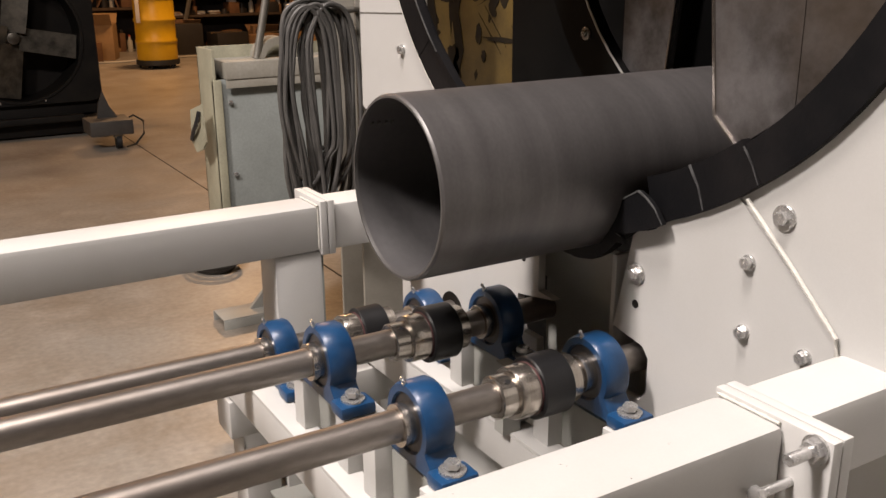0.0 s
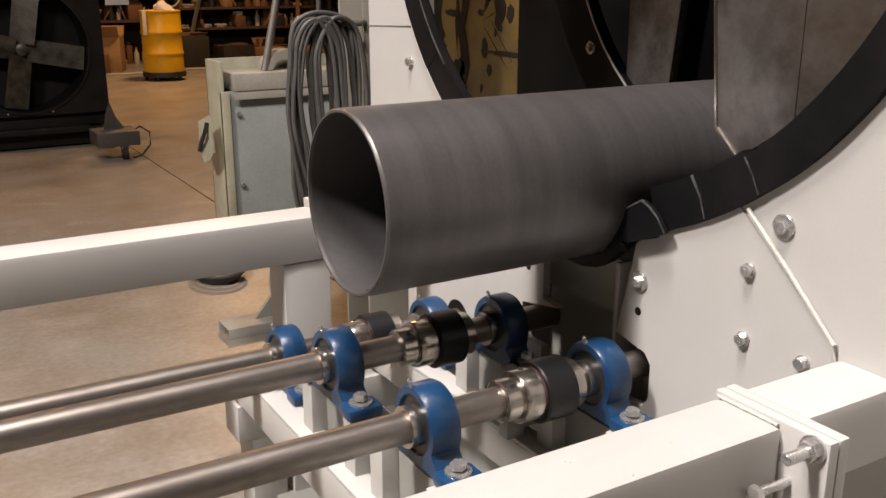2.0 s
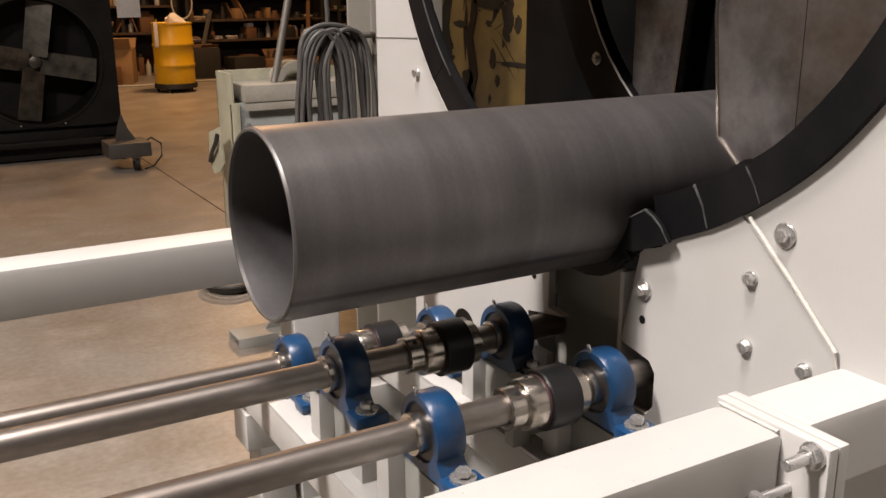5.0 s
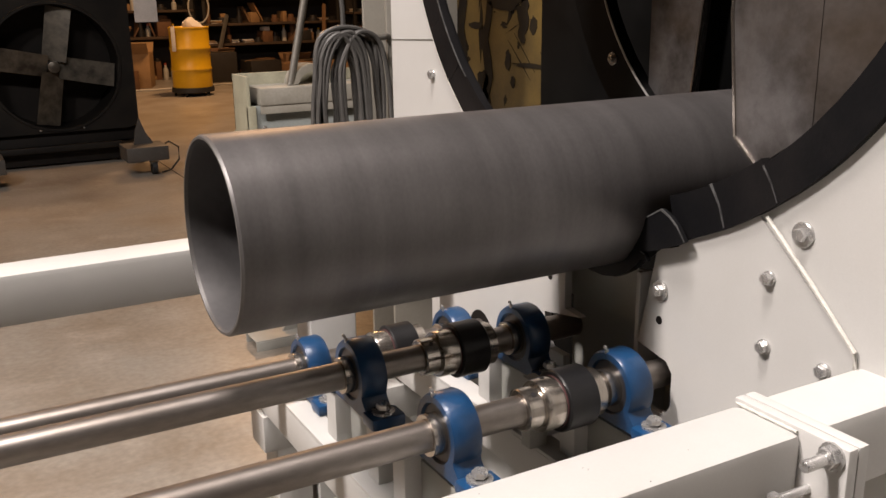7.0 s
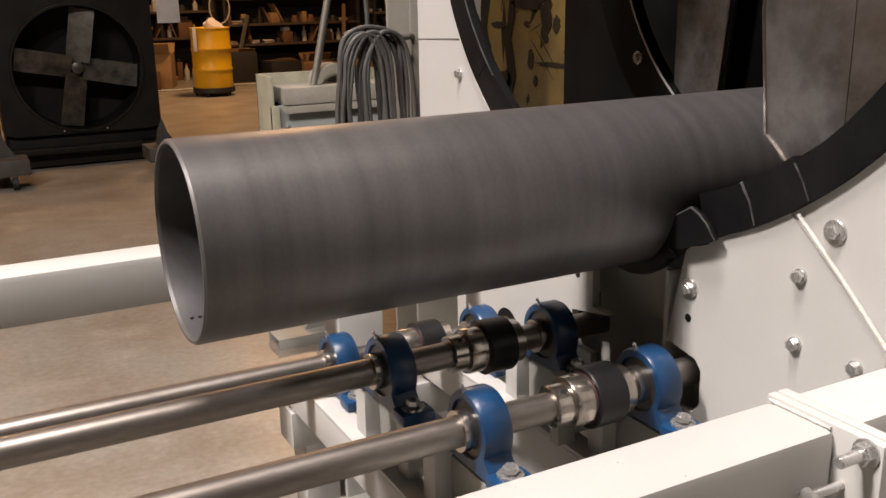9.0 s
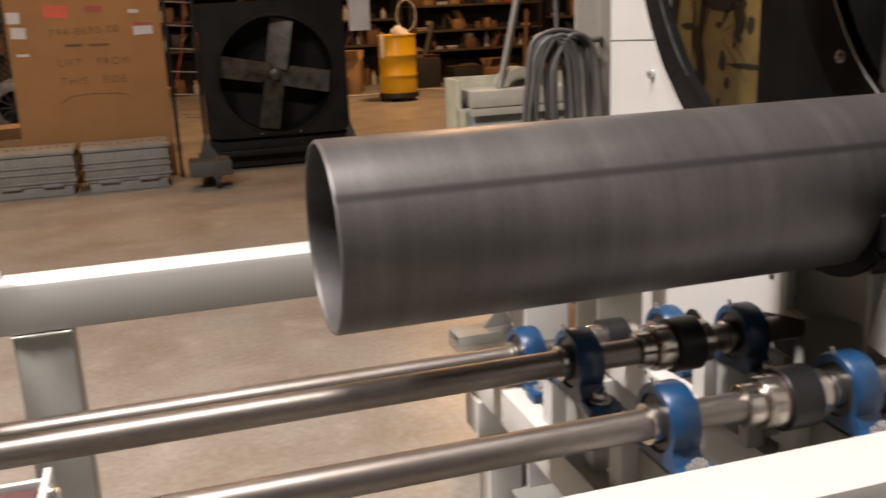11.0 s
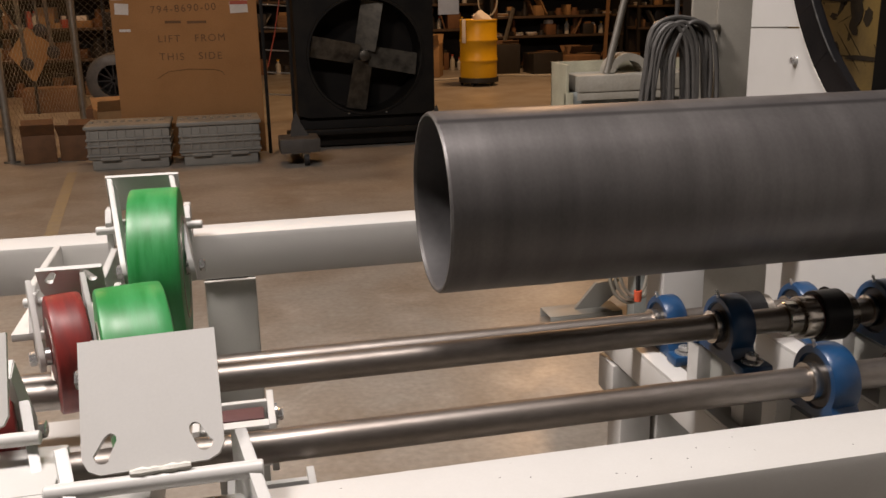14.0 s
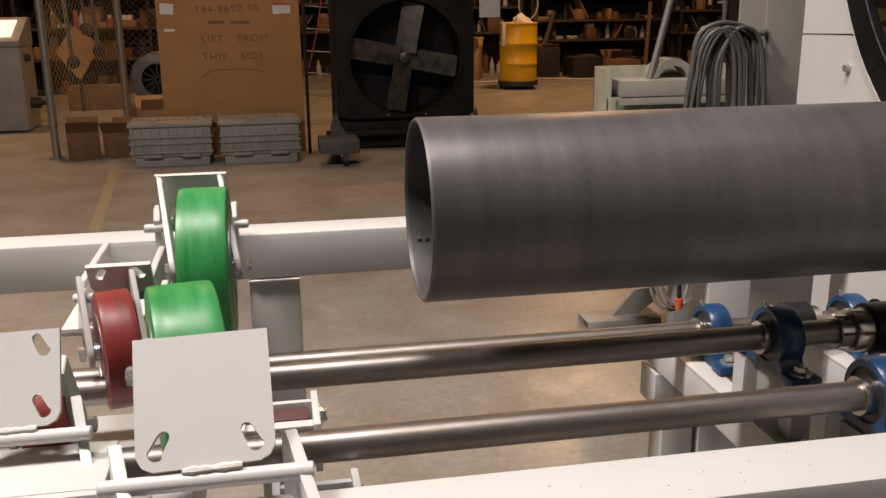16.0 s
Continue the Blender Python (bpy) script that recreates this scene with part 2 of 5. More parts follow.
def bm_turned(bm, profile, axis="X", m=None, seg=32, closed=False):
    """A body of revolution: profile rows (along, radius) about an axis."""
    rings = []
    for a, r in profile:
        ring = []
        for k in range(seg):
            c, s = math.cos(2 * math.pi * k / seg) * r, math.sin(2 * math.pi * k / seg) * r
            co = {"X": (a, c, s), "Y": (c, a, s), "Z": (c, s, a)}[axis]
            ring.append(bm.verts.new(co))
        rings.append(ring)
    pairs = list(zip(rings, rings[1:])) + ([(rings[-1], rings[0])] if closed else [])
    for a, b in pairs:
        for k in range(seg):
            f = bm.faces.new((a[k], a[(k + 1) % seg], b[(k + 1) % seg], b[k]))
            f.smooth = True
    if not closed:
        for ring, flip in ((rings[0], True), (rings[-1], False)):
            if profile[0 if flip else -1][1] > 1e-5:
                bm.faces.new(ring[::-1] if flip else ring)
    verts = [v for ring in rings for v in ring]
    if m is not None:
        bmesh.ops.transform(bm, matrix=m, verts=verts)
    return bm


def bm_slab(bm, outline, thick, m=None, bevel=0.0):
    """A plate: an outline in its own x and y, extruded along its z."""
    low = [bm.verts.new((x, y, 0)) for x, y in outline]
    high = [bm.verts.new((x, y, thick)) for x, y in outline]
    n = len(outline)
    fs = [bm.faces.new(low[::-1]), bm.faces.new(high)]
    for k in range(n):
        fs.append(bm.faces.new((low[k], low[(k + 1) % n], high[(k + 1) % n], high[k])))
    verts = low + high
    if bevel:
        edges = [e for e in fs[1].edges]
        out = bmesh.ops.bevel(bm, geom=edges, offset=bevel, segments=2, affect="EDGES")
        verts = list({v for f in out["faces"] for v in f.verts} | {v for v in verts if v.is_valid})
    if m is not None:
        bmesh.ops.transform(bm, matrix=m, verts=verts)
    return bm


def mesh_of(name, bm, material):
    bmesh.ops.recalc_face_normals(bm, faces=bm.faces)
    me = bpy.data.meshes.new(name)
    bm.to_mesh(me)
    bm.free()
    me.materials.append(material)
    me.set_sharp_from_angle(angle=radians(34))
    return me


def part(name, bm, material, parent=None, label=""):
    ob = new(name, mesh_of(name, bm, material))
    ob.parent = parent
    if label:
        ob["label"] = label
    return ob


def thing(name, label, category, group="", x=0, y=0, z=0, kind=""):
    ob = new(name)
    ob.matrix_basis = pose(x, y, z)
    ob.empty_display_size = 0.05
    return tagged(ob, label, category, group, kind)


def box(name, x0, x1, y0, y1, z0, z1, material, parent=None, bevel=0.003, label=""):
    return part(name, bm_box(bmesh.new(), x0, x1, y0, y1, z0, z1, bevel), material, parent, label)


def bm_tube(bm, points, r, seg=10):
    """A round bar that follows points."""
    rings = []
    pts = [Vector(p) for p in points]
    for k, p in enumerate(pts):
        d = (pts[min(k + 1, len(pts) - 1)] - pts[max(k - 1, 0)]).normalized()
        side = d.cross(Vector((0.13, 0.31, 0.94))).normalized()
        up = side.cross(d)
        rings.append([bm.verts.new(p + (side * math.cos(a) + up * math.sin(a)) * r) for a in (2 * math.pi * j / seg for j in range(seg))])
    for a, b in zip(rings, rings[1:]):
        for j in range(seg):
            f = bm.faces.new((a[j], a[(j + 1) % seg], b[(j + 1) % seg], b[j]))
            f.smooth = True
    bm.faces.new(rings[0][::-1])
    bm.faces.new(rings[-1])
    return bm


def hex_bolt_mesh(head, washer, length=0.006):
    """A hexagon bolt head with its washer, pointing along -x from x = 0."""
    bm = bmesh.new()
    if washer:
        bm_turned(bm, [(0, washer), (-0.0025, washer), (-0.003, washer * 0.95)], "X", None, 24)
    r = head / math.cos(math.pi / 6)
    bm_turned(bm, [(-0.003, r), (-0.003 - length, r), (-0.0045 - length, r * 0.86)], "X", None, 6)
    for f in bm.faces:
        f.smooth = len(f.verts) > 4 and False
    return mesh_of("bolt", bm, M_ZINC)


def bm_holed(outline, holes, thick):
    """A flat plate in its own x, y plane with real holes cut through it."""
    bm = bmesh.new()
    edges = []
    for loop in [outline] + holes:
        vs = [bm.verts.new((x, y, -thick / 2)) for x, y in loop]
        edges += [bm.edges.new((a, b)) for a, b in zip(vs, vs[1:] + vs[:1])]
    bmesh.ops.triangle_fill(bm, use_beauty=True, use_dissolve=False, edges=edges, normal=(0, 0, 1))
    grown = bmesh.ops.extrude_face_region(bm, geom=bm.faces[:])["geom"]
    bmesh.ops.translate(bm, vec=(0, 0, thick), verts=[g for g in grown if isinstance(g, bmesh.types.BMVert)])
    bmesh.ops.recalc_face_normals(bm, faces=bm.faces[:])
    return bm


BOLT = hex_bolt_mesh(0.0066, 0.0135, 0.005)
NUT = hex_bolt_mesh(0.0078, 0.0)
PLATEBOLT = hex_bolt_mesh(0.0064, 0.0086, 0.0045)
STUD = mesh_of("bolt", bm_turned(bm_turned(bm_turned(bmesh.new(), [(0, 0.0125), (-0.0025, 0.0125), (-0.0025, 0.005)], "X", None, 28), [(-0.0025, 0.0098), (-0.0085, 0.0098), (-0.0095, 0.0088), (-0.0096, 0.005)], "X", None, 6), [(-0.009, 0.0054), (-0.033, 0.0054), (-0.0345, 0.0046), (-0.0346, 0.003), (-0.0335, 0)], "X", None, 24), M_ZINC)
LONGBOLT = mesh_of("bolt", bm_turned(bm_turned(bmesh.new(), [(0, 0.0042), (-0.036, 0.0042)], "X", None, 24), [(-0.036, 0.003), (-0.036, 0.0075), (-0.0365, 0.008), (-0.0425, 0.008), (-0.043, 0.0072), (-0.0432, 0)], "X", None, 6), M_ZINC)


def bolt(mesh, parent, m, label="bright zinc-plated hexagon bolt"):
    ob = new("bolt", mesh)
    ob.parent = parent
    ob.matrix_basis = m
    return tagged(ob, label)


# ---- setting ----
floor = box("floor", -14, 16, -9, 20, -0.2, 0, M_FLOOR, None, 0)
tagged(floor, "worn stained concrete workshop floor", "floor", "", "structure")
for nm, x0, x1, y0, y1 in (("floor_joint", 1.0, 1.009, -9, 20),):
    tagged(box(nm, x0, x1, y0, y1, 0.0, 0.0015, M_DARK, None, 0), "dark sawn joint in the concrete floor", "joint", "", "structure")
for nm, x0, x1, y0, y1 in (("wall_north", -14.2, 16.2, 20, 20.2), ("wall_south", -14.2, 16.2, -9.2, -9), ("wall_west", -14.2, -14, -9, 20), ("wall_east", 16, 16.2, -9, 20)):
    tagged(box(nm, x0, x1, y0, y1, -0.2, 5.8, M_WALL, None, 0), "dark brown workshop wall", "wall", "", "structure")
strip = part("floor_line", bm_slab(bmesh.new(), [(-2.42, 7.0), (-2.34, 7.0), (-2.10, 4.3), (-2.18, 4.3)], 0.0012), M_STRIPE)
tagged(strip, "faded yellow paint line on the concrete", "floor line", "", "structure")
tagged(box("ceiling", -14.2, 16.2, -9.2, 20.2, 5.6, 5.8, M_CEIL, None, 0), "dull sheet metal workshop ceiling", "ceiling", "", "structure")

PY, PZ, PR = -0.242, 1.2045, 0.1064     # pipe axis and radius
SHAFTS = [(-0.352, 0.9736), (-0.1435, 0.9711), (0.075, 0.8978)]
SR = 0.0182


# ---- pipe ----
def make_pipe():
    ob = thing("steel_pipe", "dark grey mill-scaled steel pipe turning as it feeds out", "pipe")
    wall, length, seg = 0.0052, 2.6, 96
    bm = bmesh.new()
    bm_turned(bm, [(0.0012, PR - 0.0012), (0.0028, PR), (length, PR), (length, PR - wall), (0.004, PR - wall)], "X", None, seg, False)
    for f in [f for f in bm.faces if len(f.verts) == seg]:
        bm.faces.remove(f)
    part("pipe_wall", bm, M_PIPE, ob)
    bm = bmesh.new()
    bm_turned(bm, [(0.0012, PR - 0.0012), (0.0, PR - 0.002), (0.0, PR - wall + 0.0006), (0.004, PR - wall)], "X", None, seg, False)
    for f in [f for f in bm.faces if len(f.verts) == seg]:
        bm.faces.remove(f)
    part("cut_rim", bm, M_RIM, ob, "bright machined rim of the pipe end")
    bm = bmesh.new()
    bm_turned(bm, [(0.004, PR - wall - 0.0003), (length, PR - wall - 0.0003)], "X", None, seg, False)
    for f in [f for f in bm.faces if len(f.verts) == seg]:
        bm.faces.remove(f)
    part("bore", bm, M_PIPEIN, ob, "pale grey inside wall of the pipe")
    # a small chipped weld bead inside the mouth
    bm = bmesh.new()
    for k in range(4):
        bm_box(bm, 0.012 + 0.009 * k, 0.016 + 0.009 * k, -0.002, 0.002, PR - wall - 0.003, PR - wall, 0.0006)
    part("weld_bead", bm, M_RIM, ob)
    return ob


pipe = make_pipe()


# ---- rails ----
def weld_run(parent, points, r=0.0035, step=0.004):
    """One lumpy bead laid along points."""
    pts = []
    for (a, b) in zip(points, points[1:]):
        a, b = Vector(a), Vector(b)
        n = max(2, int((b - a).length / step))
        pts += [a.lerp(b, k / n) for k in range(n)]
    pts.append(Vector(points[-1]))
    bm = bm_tube(bmesh.new(), pts, r, 8)
    for v in bm.verts:
        k = min(range(len(pts)), key=lambda q: (pts[q] - v.co).length_squared)
        v.co = pts[k] + (v.co - pts[k]) * (0.75 + 0.5 * ((k * 7) % 5) / 4)
    return part("weld", bm, M_WELD_GLINT, parent)


RAILTOP = 1.085
near_rail = thing("near_side_rail", "cream-white painted square steel tube rail with flange joint", "rail", "", 0, 0, 0)
box("tube", -3.2, -0.16, -0.705, -0.633, RAILTOP - 0.075, RAILTOP, M_PAINT, near_rail, 0.009)
box("tube", -0.135, 0.10, -0.705, -0.633, RAILTOP - 0.075, RAILTOP, M_PAINT, near_rail, 0.009)
box("flange", -0.160, -0.1485, -0.75, -0.628, RAILTOP - 0.11, RAILTOP + 0.004, M_PAINT, near_rail, 0.002)
box("flange", -0.1475, -0.135, -0.75, -0.628, RAILTOP - 0.11, RAILTOP + 0.004, M_PAINT, near_rail, 0.002)
weld_run(near_rail, [(-0.162, -0.633, RAILTOP), (-0.162, -0.70, RAILTOP)], 0.0016)
weld_run(near_rail, [(0.028, -0.633, RAILTOP), (0.028, -0.70, RAILTOP), (0.028, -0.705, RAILTOP - 0.07)], 0.0016)
bolt(STUD, near_rail, pose(-0.160, -0.735, RAILTOP - 0.007))
bolt(LONGBOLT, near_rail, pose(-0.160, -0.714, RAILTOP - 0.047))
for lx in (-0.35, -1.75, -3.0):
    box("leg", lx - 0.04, lx + 0.04, -0.704, -0.634, 0.012, RAILTOP - 0.075, M_PAINT, near_rail, 0.004)
    box("foot_plate", lx - 0.08, lx + 0.08, -0.74, -0.6, 0, 0.012, M_PAINT, near_rail, 0.002)

far_rail = thing("far_side_rail", "cream-white painted square steel tube rail on legs", "rail")
FY = 0.16
box("tube", -3.6, -0.193, FY, FY + 0.075, RAILTOP - 0.075, RAILTOP, M_PAINT, far_rail, 0.009)
box("tube", -0.169, 0.0, FY, FY + 0.075, RAILTOP - 0.075, RAILTOP, M_PAINT, far_rail, 0.006)
box("flange", -0.193, -0.1815, FY - 0.006, FY + 0.1, RAILTOP - 0.08, RAILTOP + 0.008, M_PAINT, far_rail, 0.002)
box("flange", -0.1805, -0.169, FY - 0.006, FY + 0.1, RAILTOP - 0.08, RAILTOP + 0.008, M_PAINT, far_rail, 0.002)
weld_run(far_rail, [(-0.195, FY, RAILTOP - 0.07), (-0.195, FY, RAILTOP), (-0.195, FY + 0.07, RAILTOP)], 0.0016)
for lx in (-1.018, -2.4, -3.4):
    box("leg", lx - 0.04, lx + 0.04, FY + 0.003, FY + 0.072, 0.012, RAILTOP - 0.075, M_GREYPAINT, far_rail, 0.005, "grey painted square tube leg")
    box("foot_plate", lx - 0.08, lx + 0.08, FY - 0.03, FY + 0.11, 0, 0.012, M_GREYPAINT, far_rail, 0.002)
    weld_run(far_rail, [(lx - 0.04, FY, RAILTOP - 0.077), (lx + 0.04, FY, RAILTOP - 0.077)], 0.002)
box("leg", -0.27, -0.19, FY + 0.003, FY + 0.072, 0.012, RAILTOP - 0.075, M_PAINT, far_rail, 0.005)


rs = random.Random(11)
bm = bmesh.new()
for k in range(26):
    cx, cy = rs.choice((-0.75, -0.62, -0.3, -1.0, -0.45)) + rs.gauss(0, 0.05), rs.uniform(-0.70, -0.638)
    bm_turned(bm, [(RAILTOP, rs.uniform(0.0003, 0.0008)), (RAILTOP + 0.0003, 0.0002)], "Z", pose(cx, cy, 0), 6)
tagged(part("dirt_specks", bm, M_DARK, near_rail, "scattered dark dirt specks"), kind="stuff")


# ---- shafts, rollers and pillow blocks ----
def drive_shaft(y, z, x_left, label, dx=0.0):
    ob = thing("drive_shaft", label, "shaft", "drive shafts")
    ob.matrix_basis = pose(0, y, z)
    part("rod", bm_turned(bmesh.new(), [(x_left, SR - 0.002), (x_left + 0.002, SR), (0.03, SR), (0.032, SR - 0.002)], "X", None, 40), M_SHAFT, ob)
    part("hub", bm_turned(bmesh.new(), [(-0.206, 0.0235), (-0.2045, 0.0255), (-0.186, 0.0255), (-0.1855, 0.0245), (-0.183, 0.0245), (-0.183, 0.0305), (-0.181, 0.0315), (-0.158, 0.0315), (-0.157, 0.0305), (-0.157, 0.024)], "X", pose(dx, 0, 0), 44), M_STEEL, ob, "bright turned steel roller hub")
    part("roller", bm_turned(bmesh.new(), [(-0.156, 0.030), (-0.156, 0.0365), (-0.1545, 0.038), (-0.115, 0.038), (-0.1135, 0.0365), (-0.1135, 0.030)], "X", pose(dx, 0, 0), 56), M_URETHANE, ob, "black urethane drive roller")
    part("gasket", bm_turned(bmesh.new(), [(-0.1575, 0.0322), (-0.156, 0.0322)], "X", pose(dx, 0, 0), 40), M_REDPAD, ob)
    part("end_collar", bm_turned(bmesh.new(), [(-0.1135, 0.030), (-0.097, 0.030), (-0.096, 0.029), (-0.096, 0.022)], "X", pose(dx, 0, 0), 44), M_STEEL, ob, "bright turned steel end collar")
    part("set_screw", bm_turned(bmesh.new(), [(0, 0.0035), (0.001, 0.0035)], "Z", pose(dx - 0.194, -0.0125, 0.0221, 29, 0, 0), 6), M_BEARING, ob)
    part("set_screw", bm_turned(bmesh.new(), [(0, 0.0035), (0.001, 0.0035)], "Z", pose(dx - 0.169, 0.007, 0.0307, -13, 0, 0), 6), M_BEARING, ob)
    return ob


for (sy, sz), dx, lab in zip(SHAFTS, (-0.004, -0.026, -0.02), ("long ground steel drive shaft with black roller", "long ground steel drive shaft with black roller", "low ground steel drive shaft with black roller")):
    drive_shaft(sy, sz, -2.3, lab, dx)


def pillow_block():
    ob = thing("pillow_block", "blue painted cast iron pillow block bearing bolted down", "bearing", "pillow block bearings")
    half, h = 0.0178, 0.0476
    # cast housing: a round crown that runs down into two flanged feet, bored for the insert
    outer, R = [], 0.0455
    for k in range(33):
        a = math.radians(-28 + 236 * k / 32)
        outer.append((R * math.cos(a), R * math.sin(a)))
    outline = outer + [(-0.047, -0.030), (-0.058, -h + 0.013), (-0.058, -h), (0.058, -h), (0.058, -h + 0.013), (0.047, -0.030)]
    bm = bmesh.new()
    n = 72
    inner = [(0.033 * math.cos(2 * math.pi * k / n), 0.033 * math.sin(2 * math.pi * k / n)) for k in range(n)]

    def out_at(a):
        """Where a ray from the bore at angle a leaves the outline."""
        d = Vector((math.cos(a), math.sin(a)))
        best = None
        for (x0, y0), (x1, y1) in zip(outline, outline[1:] + outline[:1]):
            ex, ey = x1 - x0, y1 - y0
            det = d.x * -ey + ex * d.y
            if abs(det) < 1e-12:
                continue
            t = (x0 * -ey + ex * y0) / det
            u = (d.x * y0 - d.y * x0) / det
            if t > 0 and -1e-9 <= u <= 1 + 1e-9 and (best is None or t > best):
                best = t
        return (d.x * best, d.y * best)

    outs = [out_at(2 * math.pi * k / n) for k in range(n)]
    rows = []
    for x, pts, shrink in ((-half + 0.004, inner, 1), (-half, inner, 1.06), (-half, outs, 0.95), (-half + 0.004, outs, 1), (half - 0.004, outs, 1), (half, outs, 0.95), (half, inner, 1.06), (half - 0.004, inner, 1)):
        rows.append([bm.verts.new((x, px * shrink, max(py * shrink, -h))) for px, py in pts])
    for a, b in zip(rows, rows[1:] + rows[:1]):
        for k in range(n):
            f = bm.faces.new((a[k], a[(k + 1) % n], b[(k + 1) % n], b[k]))
            f.smooth = True
    part("housing", bm, M_BLUE, ob)
    for s in (-1, 1):
        bm = bmesh.new()
        y0, y1 = (0.05, 0.0835) if s > 0 else (-0.0835, -0.05)
        bm_box(bm, -0.0235, 0.0235, y0, y1, -h, -h + 0.0165, 0.005)
        part("foot", bm, M_BLUE, ob)
        b = bolt(NUT, ob, pose(0, s * 0.066, -h + 0.0185) @ Matrix.Rotation(radians(90), 4, "Y"))
        part("washer", bm_turned(bmesh.new(), [(-h + 0.0165, 0.015), (-h + 0.0192, 0.015)], "Z", pose(0, s * 0.066, 0), 24), M_ZINC, ob)
    part("seal", bm_turned(bmesh.new(), [(-0.014, 0.0335), (-0.0145, 0.024), (0.0145, 0.024), (0.014, 0.0335)], "X", None, 40), M_BEARING, ob, "dark bearing seal")
    part("inner_ring", bm_turned(bmesh.new(), [(-0.03, SR + 0.0005), (-0.03, 0.0238), (-0.016, 0.0242), (0.022, 0.0242), (0.022, SR + 0.0005)], "X", None, 40), M_STEEL, ob, "bright steel bearing inner ring")
    nip = bmesh.new()
    bm_turned(nip, [(0, 0.003), (0.004, 0.003), (0.004, 0.0018), (0.008, 0.0018), (0.0095, 0.0026), (0.012, 0.0015)], "Z", pose(-0.015, 0.006, 0.042, 0, -25, 0), 10)
    part("grease_nipple", nip, M_ZINC, ob, "small bright grease nipple")
    return ob


block = pillow_block()
first = True
BEARINGS = ((-0.304, -0.060), (-0.318, -0.063), (-0.305, -0.052))      # along each shaft
for (sy, sz), stands in zip(SHAFTS, BEARINGS):
    for bx in stands:
        if first:
            block.matrix_basis, first = pose(bx, sy, sz), False
        else:
            copy_thing(block, pose(bx, sy, sz))


# ---- frame under the bearings ----
frame_base = thing("roller_frame", "cream-white welded steel frame carrying the bearings", "frame")
BT = 0.9736 - 0.0478
LT = 0.8978 - 0.0478
for bx in (-0.309, -0.061):
    # a pair of angle irons under each row of feet: a flat flange on top, a web hanging from its outer edge
    for s in (-1, 1):
        x0, x1 = (bx - 0.046, bx - 0.008) if s < 0 else (bx + 0.008, bx + 0.046)
        xw = x0 if s < 0 else x1 - 0.006
        box("cross_flange", x0, x1, -0.60, 0.232, LT - 0.006, LT, M_PAINT, frame_base, 0.0015)
        box("cross_web", xw, xw + 0.006, -0.60, 0.232, LT - 0.06, LT - 0.006, M_PAINT, frame_base, 0.0015)
    # blocks that lift the two high bearings, one under each foot
    for sy, dz in ((-0.352, 0.0), (-0.1435, -0.0025)):
        for s in (-1, 1):
            box("riser", bx - 0.027, bx + 0.027, sy + s * 0.067 - 0.016, sy + s * 0.067 + 0.016, LT, BT + dz, M_PAINT, frame_base, 0.002)
        box("riser_web", bx - 0.005, bx + 0.005, sy - 0.051, sy + 0.051, LT, BT + dz - 0.01, M_GREYPAINT, frame_base, 0.001)
    box("post", bx - 0.03, bx + 0.03, -0.62, -0.56, 0.0, LT - 0.006, M_PAINT, frame_base, 0.003)
    box("post", bx - 0.03, bx + 0.03, 0.17, 0.23, 0.0, LT - 0.006, M_PAINT, frame_base, 0.003)
box("low_rail", -0.36, 0.0, -0.30, -0.235, LT - 0.13, LT - 0.065, M_PAINT, frame_base, 0.003)
box("low_rail", -0.36, 0.0, 0.165, 0.232, LT - 0.13, LT - 0.065, M_PAINT, frame_base, 0.003)
part("stop_block", bm_slab(bmesh.new(), [(-0.014, 0), (0.014, 0), (0.014, 0.085), (0.006, 0.1), (-0.014, 0.1)], 0.02, Matrix.Translation((-0.105, -0.225, LT)) @ Matrix.Rotation(radians(90), 4, "X")), M_GREYPAINT, frame_base, "dull grey stop block")
box("tray", -0.30, 0.0, -0.56, 0.2, 0.60, 0.606, M_GREYPAINT, frame_base, 0.001, "grey painted tray sheet under the shafts")

# ---- machine ----
YZ = Matrix(((0, 0, 1, 0), (1, 0, 0, 0), (0, 1, 0, 0), (0, 0, 0, 1)))      # plate drawn in y, z; thickness along x
CY, CZ, RO = -0.235, 1.66, 0.531


def arc(r, a0, a1, n):
    return [(CY + r * math.cos(radians(a0 + (a1 - a0) * k / n)), CZ + r * math.sin(radians(a0 + (a1 - a0) * k / n))) for k in range(n + 1)]


def plate(name, outline, x, thick, material, parent, label="", bevel=0.0):
    return part(name, bm_slab(bmesh.new(), outline, thick, Matrix.Translation((x, 0, 0)) @ YZ, bevel), material, parent, label)


machine = thing("pipe_machine", "large cream-white painted machine with a round black-lined mouth", "machine")
plate("near_plate", arc(RO - 0.015, 256, 92, 60) + [(-0.26, 2.5), (-1.5, 2.5), (-1.5, 0.1), (-0.45, 0.1), (-0.45, 1.0)], 0.001, 0.012, M_PAINT, machine)
plate("gusset_plate", arc(RO - 0.015, 257, 239.5, 10) + [(-0.632, 1.098), (-0.636, 0.5), (-0.318, 0.5), (-0.318, 0.925), (-0.372, 0.925), (-0.383, 0.94), (-0.383, 0.985), (-0.372, 0.998), (-0.318, 1.008)], -0.0025, 0.0092, M_PAINT, machine, "", 0.0015)
FARPLATE = [(-0.157, 0.1), (0.217, 0.1), (0.217, 1.12), (0.385, 1.2), (0.385, 1.362), ] + arc(RO - 0.015, -34.5, -66, 14) + [(-0.157, 1.09), (-0.157, 1.004), (-0.193, 1.0), (-0.108, 0.985), (-0.108, 0.945), (-0.12, 0.93), (-0.157, 0.93)]
